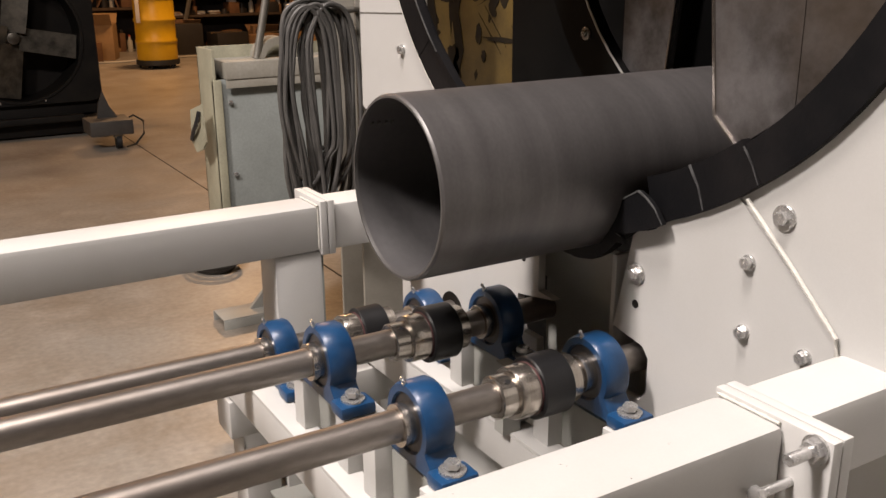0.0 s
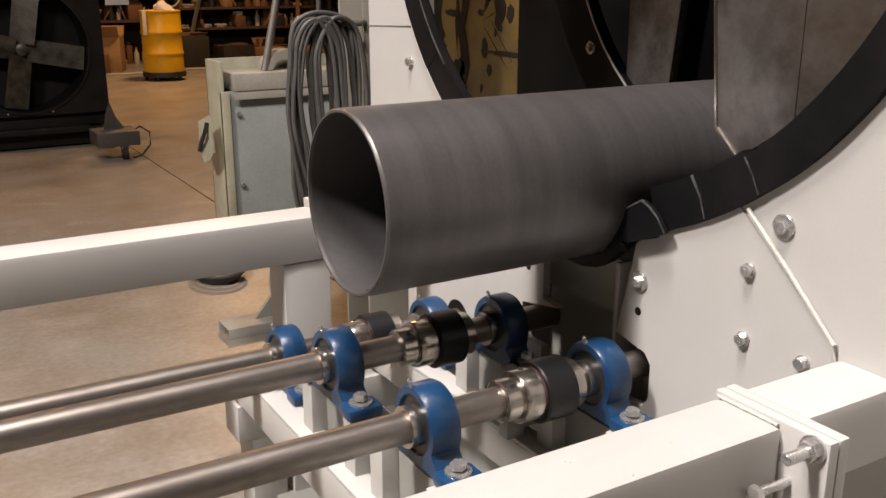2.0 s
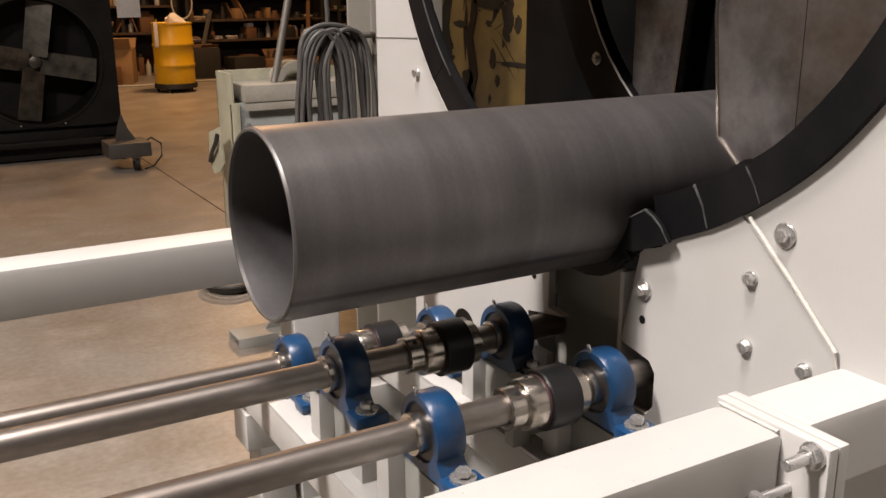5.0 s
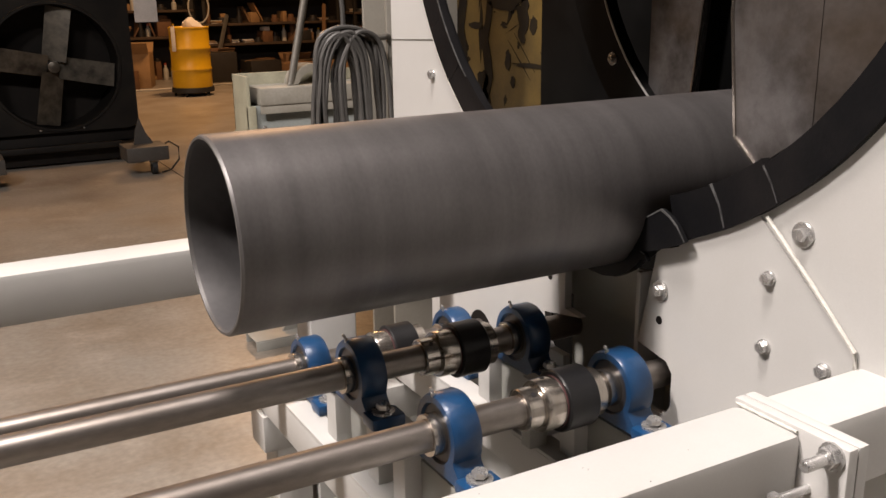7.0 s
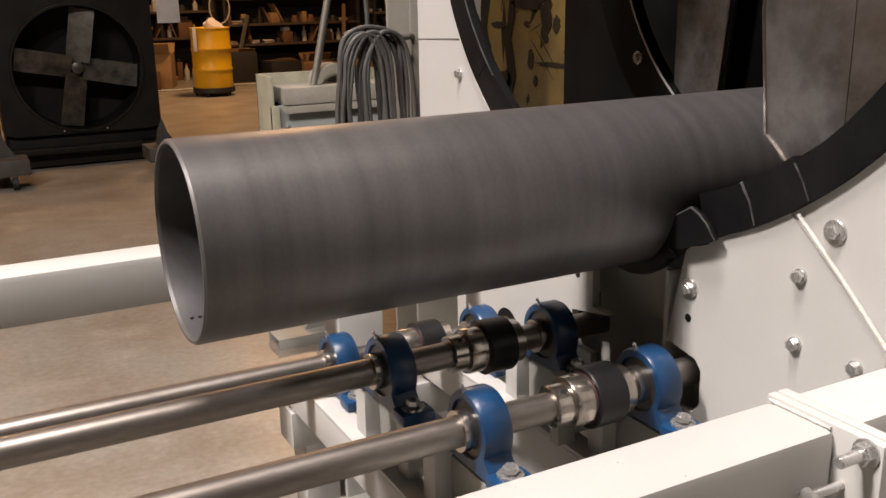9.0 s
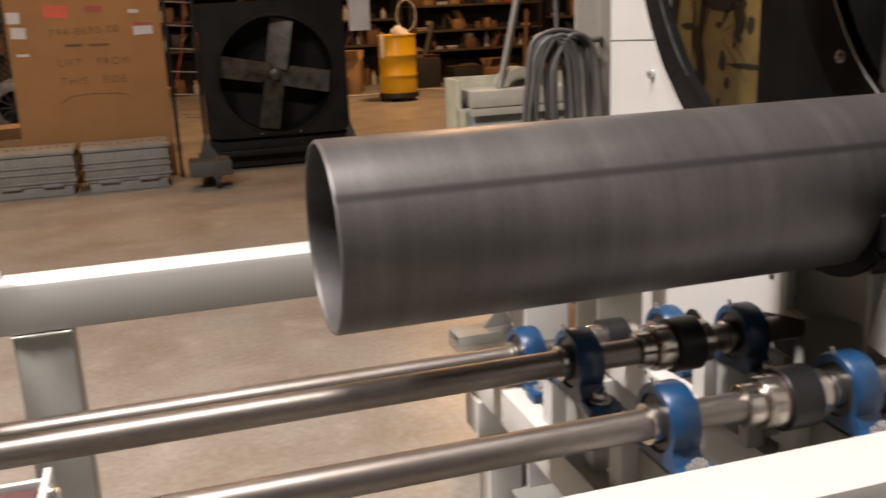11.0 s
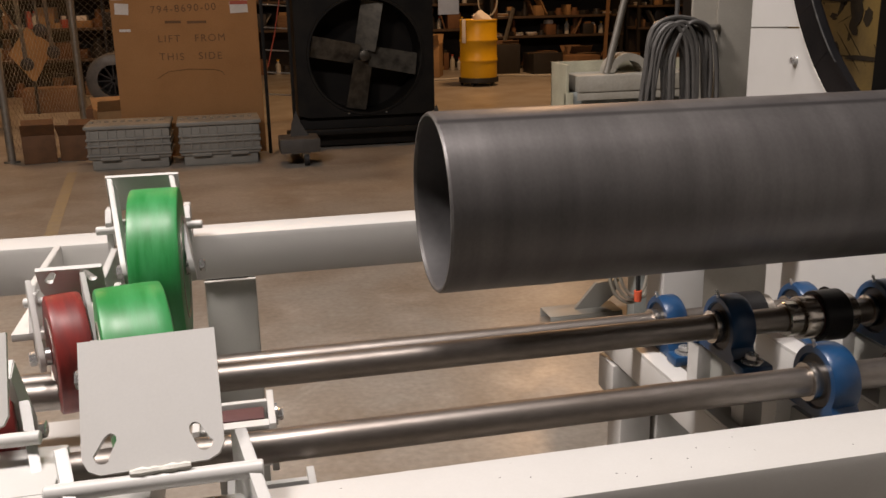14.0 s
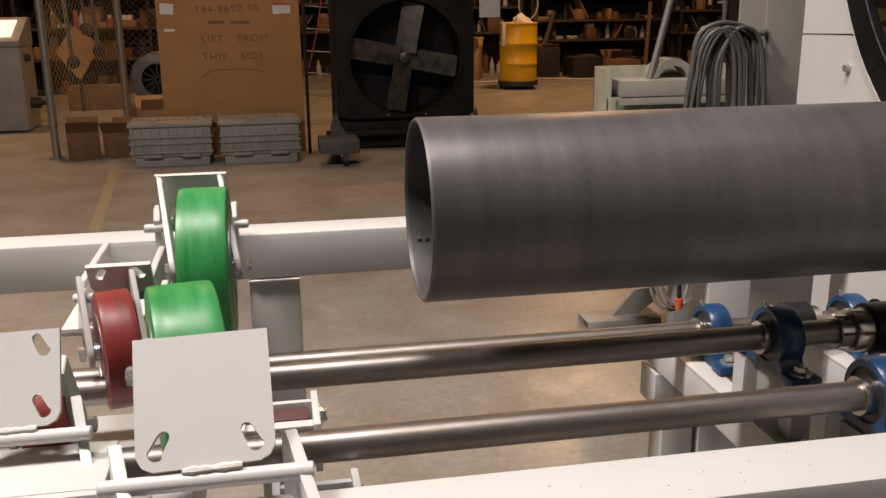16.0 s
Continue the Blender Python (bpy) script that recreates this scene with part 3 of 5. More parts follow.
plate("far_plate", FARPLATE, 0.0, 0.012, M_PAINT, machine)
plate("far_upper_plate", arc(RO - 0.015, -34, 88, 44) + [(-0.22, 2.5), (0.385, 2.5), (0.385, 1.365)], 0.0, 0.012, M_PAINT, machine)
plate("set_back_plate", [(0.2, 0.1), (0.385, 0.1), (0.385, 1.21), (0.2, 1.21)], 0.075, 0.01, M_PAINT, machine, "cream-white plate set back beside the mouth")
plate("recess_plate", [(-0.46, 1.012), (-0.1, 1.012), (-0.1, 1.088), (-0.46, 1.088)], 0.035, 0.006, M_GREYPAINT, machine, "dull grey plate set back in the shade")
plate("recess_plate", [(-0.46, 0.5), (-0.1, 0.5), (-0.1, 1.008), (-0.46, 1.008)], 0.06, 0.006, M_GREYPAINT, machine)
plate("recess_side", [(-0.5, 0.5), (-0.1, 0.5), (-0.1, 0.506), (-0.5, 0.506)], 0.012, 0.05, M_DARK, machine)
box("edge_return", -0.002, 0.05, -0.318, -0.310, 0.5, 1.10, M_PAINT, machine, 0.002)
# Flat dark discs drawn for the shade inside the holes; none is bored.
part("shaft_hole", bm_turned(bmesh.new(), [(-0.0008, 0.033), (-0.0003, 0.033)], "X", pose(0, 0.075, 0.8978), 32), M_DARK, machine)
for hy, hz, hx in ((-0.356, 1.048, -0.0028), (-0.121, 1.043, -0.0004)):
    part("bolt_hole", bm_turned(bmesh.new(), [(hx - 0.0002, 0.0055), (hx + 0.0002, 0.0055)], "X", pose(0, hy, hz), 20), M_DARK, machine)
for by, bz, bx in ((-0.557, 1.203, 0.001), (-0.521, 1.147, -0.0025), (-0.522, 1.069, -0.0025), (-0.6, 1.069, -0.0025), (-0.356, 1.087, -0.0025), (0.229, 1.311, 0.0)):
    bolt(BOLT if (by, bz) in ((-0.557, 1.203), (-0.356, 1.087)) else PLATEBOLT, machine, pose(bx, by, bz, random.uniform(0, 60)))
# White bead put in for the highlight on the gusset's edge.
part("seam_bead", bm_tube(bmesh.new(), [(-0.0035, -0.512, 1.213), (-0.0035, -0.575, 1.156), (-0.0035, -0.633, 1.100), (-0.0035, -0.636, 1.08)], 0.0026, 8), M_WELD_GLINT, machine, "white bead drawn for the highlight along the gusset")
# black lining plates round the mouth
edges = [86, 70, 54, 38, 22, 6, -8, -20, -31, -42, -52, -62]
for a0, a1 in zip(edges, edges[1:]):
    plate("lining_plate", arc(RO, a0 - 0.02, a1 + 0.02, 5) + arc(RO - 0.052 - random.uniform(0, 0.002), a1 + 0.02, a0 - 0.02, 5), -0.008 - random.uniform(0, 0.001), 0.013, M_BLACKRING, machine, "", 0.0012)
    plate("lining_lip", arc(RO - 0.052, a0, a1, 5) + arc(RO - 0.058, a1, a0, 5), -0.014, 0.012, M_BLACKRING, machine, "", 0.001)
edges = [94, 110, 126, 142, 158, 174, 190, 208, 225.7, 235.2, 245, 253.5]
for a0, a1 in zip(edges, edges[1:]):
    outer = []
    for a in np.linspace(a0 + 0.02, a1 - 0.02, 8):
        r = float(np.interp(a, (94, 180, 208, 226, 236, 250, 256), (RO, RO - 0.006, RO - 0.012, RO - 0.0102, RO - 0.011, RO - 0.008, RO - 0.002)))
        outer.append((CY + r * math.cos(radians(a)), CZ + r * math.sin(radians(a))))
    plate("lining_plate", outer + arc(RO - 0.056 - (0.006 if a1 > 240 else 0), a1 - 0.02, a0 + 0.02, 5), -0.008 - 0.0008 * (edges.index(a0) % 2), 0.013, M_BLACKRING, machine, "", 0.0012)
tip = arc(RO, 253.5, 257, 2) + [(-0.312, 1.103), (-0.290, 1.090), (-0.262, 1.0845), (-0.235, 1.085), (-0.212, 1.092), (-0.200, 1.1005), (-0.242, 1.0985), (-0.275, 1.1035), (-0.303, 1.115), (-0.335, 1.148), (-0.352, 1.186)]
plate("lining_tip", tip, -0.018, 0.016, M_BLACKRING, machine, "", 0.0015)
# overlapping worn scales at the tip and scuffed seams of the lower plates
SCALE = [(-0.3165, 1.146), (-0.324, 1.160), (-0.343, 1.179), (-0.372, 1.196), (-0.386, 1.190), (-0.399, 1.181), (-0.4125, 1.1645)]
plate("lining_plate", SCALE + [(-0.40, 1.158), (-0.36, 1.142), (-0.33, 1.135)], -0.023, 0.008, M_BLACKRING, machine, "", 0.001)
plate("lining_plate", [(-0.307, 1.126), (-0.308, 1.137), (-0.324, 1.140), (-0.345, 1.135), (-0.350, 1.126)], -0.021, 0.006, M_BLACKRING, machine, "", 0.001)


def worn_edge(line, w0, w1, x):
    """A narrow rubbed line on the lining, tapered along its length."""
    n = len(line) - 1
    one, two = [], []
    for k, (y, z) in enumerate(line):
        a, b = line[max(k - 1, 0)], line[min(k + 1, n)]
        d = math.hypot(b[0] - a[0], b[1] - a[1])
        w = (w0 + (w1 - w0) * k / n) / 2
        one.append((y - (b[1] - a[1]) / d * w, z + (b[0] - a[0]) / d * w))
        two.append((y + (b[1] - a[1]) / d * w, z - (b[0] - a[0]) / d * w))
    plate("worn_edge", one + two[::-1], x, 0.0015, M_SCUFF, machine, "grey rubbed edge of the black lining")


worn_edge(SCALE[1:4], 0.0008, 0.0016, -0.0238)
worn_edge(SCALE[3:], 0.0028, 0.001, -0.0238)
worn_edge([(-0.309, 1.1365), (-0.324, 1.139), (-0.344, 1.134)], 0.0022, 0.0008, -0.0218)
worn_edge([(-0.434, 1.236), (-0.449, 1.214), (-0.458, 1.190)], 0.0036, 0.0014, -0.0098)
worn_edge([(-0.506, 1.268), (-0.519, 1.250), (-0.528, 1.232)], 0.002, 0.0008, -0.0098)
worn_edge(arc(RO - 0.0555, -46, 40, 40), 0.0022, 0.0022, -0.0152)
# Pale bead added to draw the light that the bevelled mouth edge catches.
part("mouth_bead", bm_tube(bmesh.new(), [(-0.004, y, z) for y, z in arc(RO + 0.002, -60, 86, 60)], 0.0042, 8), M_WELD_GLINT, machine, "pale bead added for the glint round the mouth edge")
# bare steel guide plates inside the mouth
plate("guide_plate", [(-0.436, 1.95), (-0.438, 1.42), (-0.453, 1.291), (-0.486, 1.262), (-0.540, 1.300), (-0.552, 1.312), (-0.552, 1.95)], 0.004, 0.01, M_MILL, machine, "bare mottled mill steel guide plate", 0.001)
part("guide_plate", bm_slab(bmesh.new(), [(0, 0.3), (0, -0.338), (-0.05, -0.29), (-0.1, -0.22), (-0.14, -0.12), (-0.14, 0.3)], 0.01, Matrix.Translation((0.004, -0.553, 1.65)) @ Matrix.Rotation(radians(24), 4, "Z") @ YZ), M_MILL, machine, "bare mottled mill steel guide plate")
plate("guide_edge", [(-0.4375, 1.95), (-0.4395, 1.42), (-0.4545, 1.291), (-0.4865, 1.2625), (-0.4850, 1.2610), (-0.4515, 1.290), (-0.4365, 1.42), (-0.4345, 1.95)], 0.0015, 0.003, M_STEEL, machine, "bright cut edge of the guide plate")
# inner ring, and sheets coloured near black for the shade inside
CY2, CZ2 = -0.1, 1.66
bm = bmesh.new()
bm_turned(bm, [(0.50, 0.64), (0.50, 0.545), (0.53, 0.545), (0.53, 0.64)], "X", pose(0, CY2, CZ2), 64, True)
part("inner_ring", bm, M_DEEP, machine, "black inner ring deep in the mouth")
bm = bmesh.new()
bm_turned(bm, [(0.4975, 0.5465), (0.4975, 0.5438), (0.501, 0.5438), (0.501, 0.5465)], "X", pose(0, CY2, CZ2), 64, True)
part("inner_ring_edge", bm, M_PAINT, machine, "pale worn edge of the inner ring")
bolt(BOLT, machine, pose(0.5, 0.361, 1.308))
plate("inner_guide", [(0.165, 1.05), (0.27, 1.05), (0.275, 2.2), (0.035, 2.2)], 0.52, 0.012, M_MILL, machine, "bare steel inner guide plate", 0.001)
# Sheet added for the shaded gap beside the guide; no such part is known.
plate("inner_baffle", [(-0.5, 1.02), (0.22, 1.02), (0.22, 2.2), (-0.5, 2.2)], 0.58, 0.01, M_DEEP, machine, "black sheet added for the shade deep in the mouth")
plate("inner_edge", [(0.163, 1.05), (0.167, 1.05), (0.037, 2.2), (0.033, 2.2)], 0.51, 0.012, M_STEEL, machine)
# Back sheet whose dark colour stands for the lack of light inside.
plate("inner_back", [(-1.4, 0.1), (0.5, 0.1), (0.5, 2.5), (-1.4, 2.5)], 0.95, 0.02, M_DARK, machine, "machine back coloured dark for the unlit inside")
box("top_cover", 0.0, 0.97, -1.5, 0.385, 2.5, 2.52, M_PAINT, machine, 0.002)
box("near_side", 0.012, 0.97, -1.5, -1.488, 0.1, 2.5, M_PAINT, machine, 0.002)
box("base", -0.02, 0.97, -1.5, 0.385, 0.0, 0.1, M_PAINT, machine, 0.004)

# yellow machine behind the mouth
ypanel = thing("yellow_machine_cover", "scuffed black and yellow painted machine cover", "machine cover")
box("panel", 0.98, 1.03, 1.23, 1.84, 0.0, 2.4, M_YELLOWOLD, ypanel, 0.006)
rs = random.Random(31)
for k in range(34):
    sy, sz, ln, wd, turn = rs.uniform(1.25, 1.85), rs.uniform(1.02, 1.55), rs.choice((0.02, 0.03, 0.05, 0.09, 0.2)) * rs.uniform(0.7, 1.3), rs.choice((0.003, 0.006, 0.015, 0.03)) * rs.uniform(0.7, 1.2), rs.gauss(75, 35)
    blot = [((ln / 2) * math.cos(a) * rs.uniform(0.45, 1.3), wd / 2 * math.sin(a) * rs.uniform(0.3, 1.7)) for a in (2 * math.pi * j / 11 for j in range(11))]
    ca, sa = math.cos(radians(turn)), math.sin(radians(turn))
    plate("scuff", [(sy + u * ca - v * sa, sz + u * sa + v * ca) for u, v in blot], 0.979, 0.002, M_RUB, ypanel, "black scuff in the yellow paint")
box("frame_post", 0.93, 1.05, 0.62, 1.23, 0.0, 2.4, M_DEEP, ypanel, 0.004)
# large rubbed-off areas: a wavy upright band, a ragged top and small arrow-shaped nicks
def rubbed(cy, cz, hy, hz, wave, seed):
    q = random.Random(seed)
    out = []
    for j in range(22):
        a = 2 * math.pi * j / 22
        out.append((cy + hy * math.cos(a) * q.uniform(0.7, 1.15) + wave * math.sin(7 * math.sin(a)), cz + hz * math.sin(a) * q.uniform(0.85, 1.1)))
    plate("scuff", out, 0.977, 0.002, M_RUB, ypanel, "black scuff in the yellow paint")


rubbed(1.625, 1.22, 0.028, 0.26, 0.02, 3)
rubbed(1.66, 1.09, 0.05, 0.09, 0.01, 4)
rubbed(1.50, 1.43, 0.12, 0.045, 0.01, 5)
rubbed(1.40, 1.36, 0.03, 0.08, 0.01, 6)
rubbed(1.80, 1.25, 0.035, 0.3, 0.02, 7)
rubbed(1.49, 1.22, 0.02, 0.035, 0.0, 8)
rubbed(1.46, 1.15, 0.015, 0.02, 0.0, 9)
rubbed(1.70, 1.33, 0.05, 0.012, 0.0, 10)
rubbed(1.35, 1.21, 0.11, 0.008, 0.012, 11)
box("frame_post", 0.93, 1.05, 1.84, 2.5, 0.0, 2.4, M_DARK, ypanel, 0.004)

column = thing("steel_column", "grey painted steel column beside the machine", "column")
box("web", 0.53, 0.542, 1.29, 1.44, 0.012, 3.4, M_COLUMN, column, 0.002)
box("flange", 0.425, 0.66, 1.28, 1.292, 0.012, 3.4, M_COLUMN, column, 0.002)
box("flange", 0.425, 0.66, 1.438, 1.45, 0.012, 3.4, M_COLUMN, column, 0.002)
box("base_plate", 0.38, 0.7, 1.24, 1.5, 0.0, 0.012, M_COLUMN, column, 0.002)


# ---- turning roll stations at the open end ----
def wheel(parent, x, y, z, r, width, material, label):
    ob = part("wheel", bm_turned(bmesh.new(), [(-width / 2, r * 0.62), (-width / 2, r - 0.004), (-width / 2 + 0.001, r - 0.0015), (-width / 2 + 0.003, r - 0.0005), (-width / 4, r), (width / 4, r), (width / 2 - 0.003, r - 0.0005), (width / 2 - 0.001, r - 0.0015), (width / 2, r - 0.004), (width / 2, r * 0.62)], "X", pose(x, y, z), 72), material, parent, label)
    part("core", bm_turned(bmesh.new(), [(-width / 2 + 0.004, 0.012), (-width / 2 + 0.004, r * 0.3), (-width / 2 + 0.010, r * 0.34), (-width / 2 + 0.010, r * 0.55), (-width / 2 - 0.001, r * 0.6), (-width / 2 - 0.001, r * 0.64), (width / 2 + 0.001, r * 0.64), (width / 2 + 0.001, r * 0.6), (width / 2 - 0.010, r * 0.55), (width / 2 - 0.004, r * 0.3), (width / 2 - 0.004, 0.012)], "X", pose(x, y, z), 40), M_GALV, ob, "grey iron wheel core")
    return ob


def fork(name, x, side, wy, wz, r, width, material, colour, top, low, tilt=0.0, skew=0.0, slots="low", yaw=0.0):
    """A hinged roll: a wheel between two side plates that join on a slotted back plate."""
    ob = thing(name, f"{colour} polyurethane wheel in a cream-white hinged steel fork", "roller", "turning rolls")
    at = PY + side * wy
    wheel(ob, x, at, wz, r, width, material, f"{colour} polyurethane roller wheel")
    gap = width / 2 + 0.011
    (tv, tw), (lv, lw) = top, low
    for s in (-1, 1):
        xa = x + s * gap - 0.004
        dv, dw = (tv - wy), (tw - wz)
        n = math.hypot(dv, dw)
        ux, uw = dv / n, dw / n
        px, pw = -uw * 0.015, ux * 0.015
        out = []
        for k in range(7):
            a = math.radians(90 + 30 * k)
            cx, cw = math.cos(a) * 0.019, math.sin(a) * 0.019
            out.append((wy + ux * cx + (-uw) * cw, wz + uw * cx + ux * cw))
        back = 0.012 if side > 0 else 0.045
        ev, ew = tv - ux * back, tw - uw * back
        out += [(ev - px, ew - pw), (ev + px * 0.6, ew + pw * 0.6)]
        out = [(PY + side * v, w) for v, w in out]
        arm = bm_slab(bmesh.new(), out, 0.0065, Matrix.Translation((xa, 0, 0)) @ YZ, 0.001)
        for v in arm.verts:
            v.co.x += skew * max(0.0, (v.co.z - wz) / (tw - wz))
        part("side_plate", arm, M_PAINT, ob)
        b = bolt(NUT, ob, pose(x + s * (gap + 0.004), at, wz) @ (Matrix.Rotation(math.pi, 4, "Z") if s > 0 else Matrix.Identity(4)))
        part("spacer", bm_turned(bmesh.new(), [(0, 0.011), (s * 0.006, 0.011)], "X", pose(x + s * (width / 2 + 0.001), at, wz), 20), M_ZINC, ob)
    # the roll stands askew about its upright axis, so that it drives the pipe along
    about = Matrix.Translation((x, at, wz)) @ Matrix.Rotation(radians(yaw), 4, "Z") @ Matrix.Translation((-x, -at, -wz))
    for ch in [c for c in ob.children if side > 0 or c.name.startswith(("wheel", "spacer"))]:
        ch.matrix_basis = about @ ch.matrix_basis
    # slotted back plate, its lower corners rounded, with two slanted slots
    half = gap + 0.008
    bm = bmesh.new()
    h = math.hypot(tv - lv, tw - lw)
    c = 0.012
    outline = [(-half, h), (-half, c), (-half + 0.004, 0.004), (-half + c, 0), (half - c, 0), (half - 0.004, 0.004), (half, c), (half, h)]
    holes = []
    for hs in (-1, 1):
        for hz, turn in [(0.018, 28)] * (slots != "top") + [(h - 0.014, 28)] * (slots != "low"):
            hole = []
            for k in range(16):
                a = 2 * math.pi * k / 16
                q = Vector((0.0062 * math.cos(a) * (1 if math.sin(a) < 0 else 0.75), (0.0052 if math.sin(a) > 0 else -0.0052) + 0.0062 * math.sin(a), 0))
                q.rotate(Matrix.Rotation(radians(hs * turn), 4, "Z"))
                hole.append((hs * (half - 0.0165) + q.x, hz + q.y))
            holes.append(hole)
    bm = bm_holed(outline, holes, 0.006)
    up = Vector((0, side * (tv - lv), tw - lw)).normalized()
    right = Vector((1, 0, 0))
    m = Matrix((right, up, right.cross(up))).transposed().to_4x4()
    m.translation = (x + skew, PY + side * lv, lw)
    m = m @ Matrix.Rotation(radians(tilt), 4, "Z")
    bmesh.ops.transform(bm, matrix=m, verts=bm.verts)
    part("back_plate", bm, M_PAINT, ob, "cream-white back plate with two slanted slots")
    weld_run(ob, [tuple(m @ Vector((-half * 0.35, -0.002, 0.003))), tuple(m @ Vector((half * 0.5, -0.002, 0.003)))], 0.003)
    # hinge pin
    pv, pz = lv + 0.004, lw - 0.008
    part("hinge_pin", bm_turned(bmesh.new(), [(-half - 0.026, 0.0055), (-half - 0.025, 0.0065), (half + 0.025, 0.0065), (half + 0.026, 0.0055)], "X", pose(x + skew, PY + side * pv, pz), 20), M_PAINT, ob)
    return ob


def ears(name, x, half, y, z, base, depth=0.05, yaw=0.0, slope=0.0):
    ob = thing(name, "pair of cream-white upright hinge brackets welded to the rail", "bracket", "hinge brackets")
    for s in (-1, 1):
        out = [(y - depth / 2, base), (y + depth / 2, base), (y + depth / 2, z), (y + 0.012, z + 0.016), (y - 0.012, z + 0.016), (y - depth / 2, z)]
        if slope:
            out = [(y - depth / 2, base), (y + depth / 2, base), (y + depth / 2, z + 0.010), (y + depth / 2 - 0.012, z + 0.016), (y - depth / 2, z + 0.016 - slope)]
        mid = pose(x + s * half, y, 0)
        part("ear", bm_slab(bmesh.new(), out, 0.009, mid @ Matrix.Rotation(radians(yaw), 4, "Z") @ mid.inverted() @ Matrix.Translation((x + s * half - 0.0045, 0, 0)) @ YZ, 0.001), M_PAINT, ob)
    return ob


GX, RX = -1.104, -1.212
fork("green_roll", GX + 0.003, 1, 0.192, 1.096, 0.107, 0.062, M_GREEN, "bright green", (0.330, 1.198), (0.36, 1.12), 0, -0.026)
fork("green_roll", GX + 0.007, -1, 0.192, 1.106, 0.084, 0.060, M_GREEN, "bright green", (0.352, 1.200), (0.412, 1.122), 1.5, 0.032, yaw=11)
fork("red_roll", RX, 1, 0.108, 1.022, 0.074, 0.042, M_RED, "dark red", (0.168, 1.114), (0.195, 1.07), 0, 0, "top", yaw=16)
fork("red_roll", RX - 0.036, -1, 0.108, 1.022, 0.074, 0.042, M_RED, "dark red", (0.172, 1.150), (0.218, 1.075), 1, 0, "both", yaw=11)
ears("hinge_bracket", GX - 0.024, 0.056, PY + 0.385, 1.124, RAILTOP - 0.002, 0.05)
ears("hinge_bracket", GX + 0.044, 0.063, PY - 0.418, 1.118, RAILTOP - 0.012, 0.085, 15, 0.042)
ears("hinge_bracket", RX - 0.045, 0.064, PY - 0.212, 1.07, 0.96, 0.09, 15, 0.05)
ears("hinge_bracket", RX, 0.052, PY + 0.2, 1.06, 0.985, 0.04)

# arms that carry the red roll from the far rail
arms = thing("support_arms", "two cream-white flat steel arms welded to the rail", "bracket")
for ax in (RX - 0.058, RX + 0.028):
    part("arm", bm_slab(bmesh.new(), [(PY + 0.17, 1.03), (PY + 0.2, 1.085), (FY, RAILTOP), (FY, RAILTOP - 0.05), (PY + 0.22, 1.03)], 0.009, Matrix.Translation((ax, 0, 0)) @ YZ, 0.001), M_PAINT, arms)
box("shelf", RX - 0.08, RX + 0.06, PY + 0.17, FY, 1.02, 1.03, M_PAINT, arms, 0.001)

station = thing("station_base", "cream-white welded cross member under the turning rolls", "frame")
box("top_plate", -1.42, -1.165, -0.525, -0.435, 1.034, 1.044, M_PAINT, station, 0.003)
box("front_lip", -1.42, -1.165, -0.535, -0.525, 0.985, 1.044, M_PAINT, station, 0.003)
box("low_plate", -1.42, -1.145, -0.633, -0.535, 0.985, 0.997, M_PAINT, station, 0.002)
box("cross_member", -1.44, -1.14, -0.633, FY, 0.70, 0.80, M_PAINT, station, 0.004)
box("web", -1.15, -1.14, -0.633, -0.44, 0.80, 0.985, M_PAINT, station, 0.002)
box("web", -1.36, -1.35, -0.633, -0.44, 0.80, 0.985, M_PAINT, station, 0.002)
weld_run(station, [(-1.4, -0.537, 0.999), (-1.16, -0.537, 0.999)], 0.004)


def small_fork(x, y, z):
    ob = thing("small_fork", "small cream-white bolted fork with a dull red pad", "bracket", "small forks under the shafts")
    box("web", x - 0.075, x, y, y + 0.004, z - 0.038, z + 0.003, M_GREYPAINT, ob, 0.001, "grey painted web")
    box("flange", x - 0.075, x, y - 0.012, y + 0.004, z + 0.003, z + 0.008, M_PAINT, ob, 0.001)
    box("flange", x - 0.075, x, y - 0.012, y + 0.004, z - 0.043, z - 0.038, M_PAINT, ob, 0.001)
    box("bar", x - 0.075, x, y + 0.052, y + 0.060, z - 0.016, z + 0.008, M_PAINT, ob, 0.001)
    box("end_plate", x, x + 0.008, y - 0.022, y + 0.07, z - 0.045, z + 0.014, M_PAINT, ob, 0.001)
    box("end_plate", x - 0.083, x - 0.075, y - 0.022, y + 0.07, z - 0.045, z + 0.014, M_PAINT, ob, 0.001)
    box("pad", x - 0.07, x - 0.004, y + 0.012, y + 0.044, z - 0.02, z + 0.006, M_REDPAD, ob, 0.003)
    bolt(BOLT, ob, pose(x + 0.008, y + 0.03, z) @ Matrix.Rotation(math.pi, 4, "Z"))
    box("stem", x - 0.06, x - 0.02, y + 0.005, y + 0.05, 0.79, z - 0.018, M_PAINT, ob, 0.002)
    box("stem_base", x - 0.46, x + 0.0, y - 0.01, y + 0.065, 0.74, 0.79, M_PAINT, ob, 0.002)
    return ob


small_fork(-0.98, -0.30, 0.972)
small_fork(-0.945, -0.44, 0.940)


# ---- cabinet with the cable coil ----
cab = thing("welding_cabinet", "grimy pale green steel cabinet with grey top", "cabinet")
CX, CYF = 0.238, 2.05
ZB = 0.42
box("side_panel", CX, CX + 0.012, CYF, CYF + 0.17, ZB, 1.165, M_CABINET, cab, 0.003, "pale green side panel")
box("corner_post", CX, CX + 0.03, CYF - 0.004, CYF + 0.02, ZB, 1.06, M_CABINET, cab, 0.004)
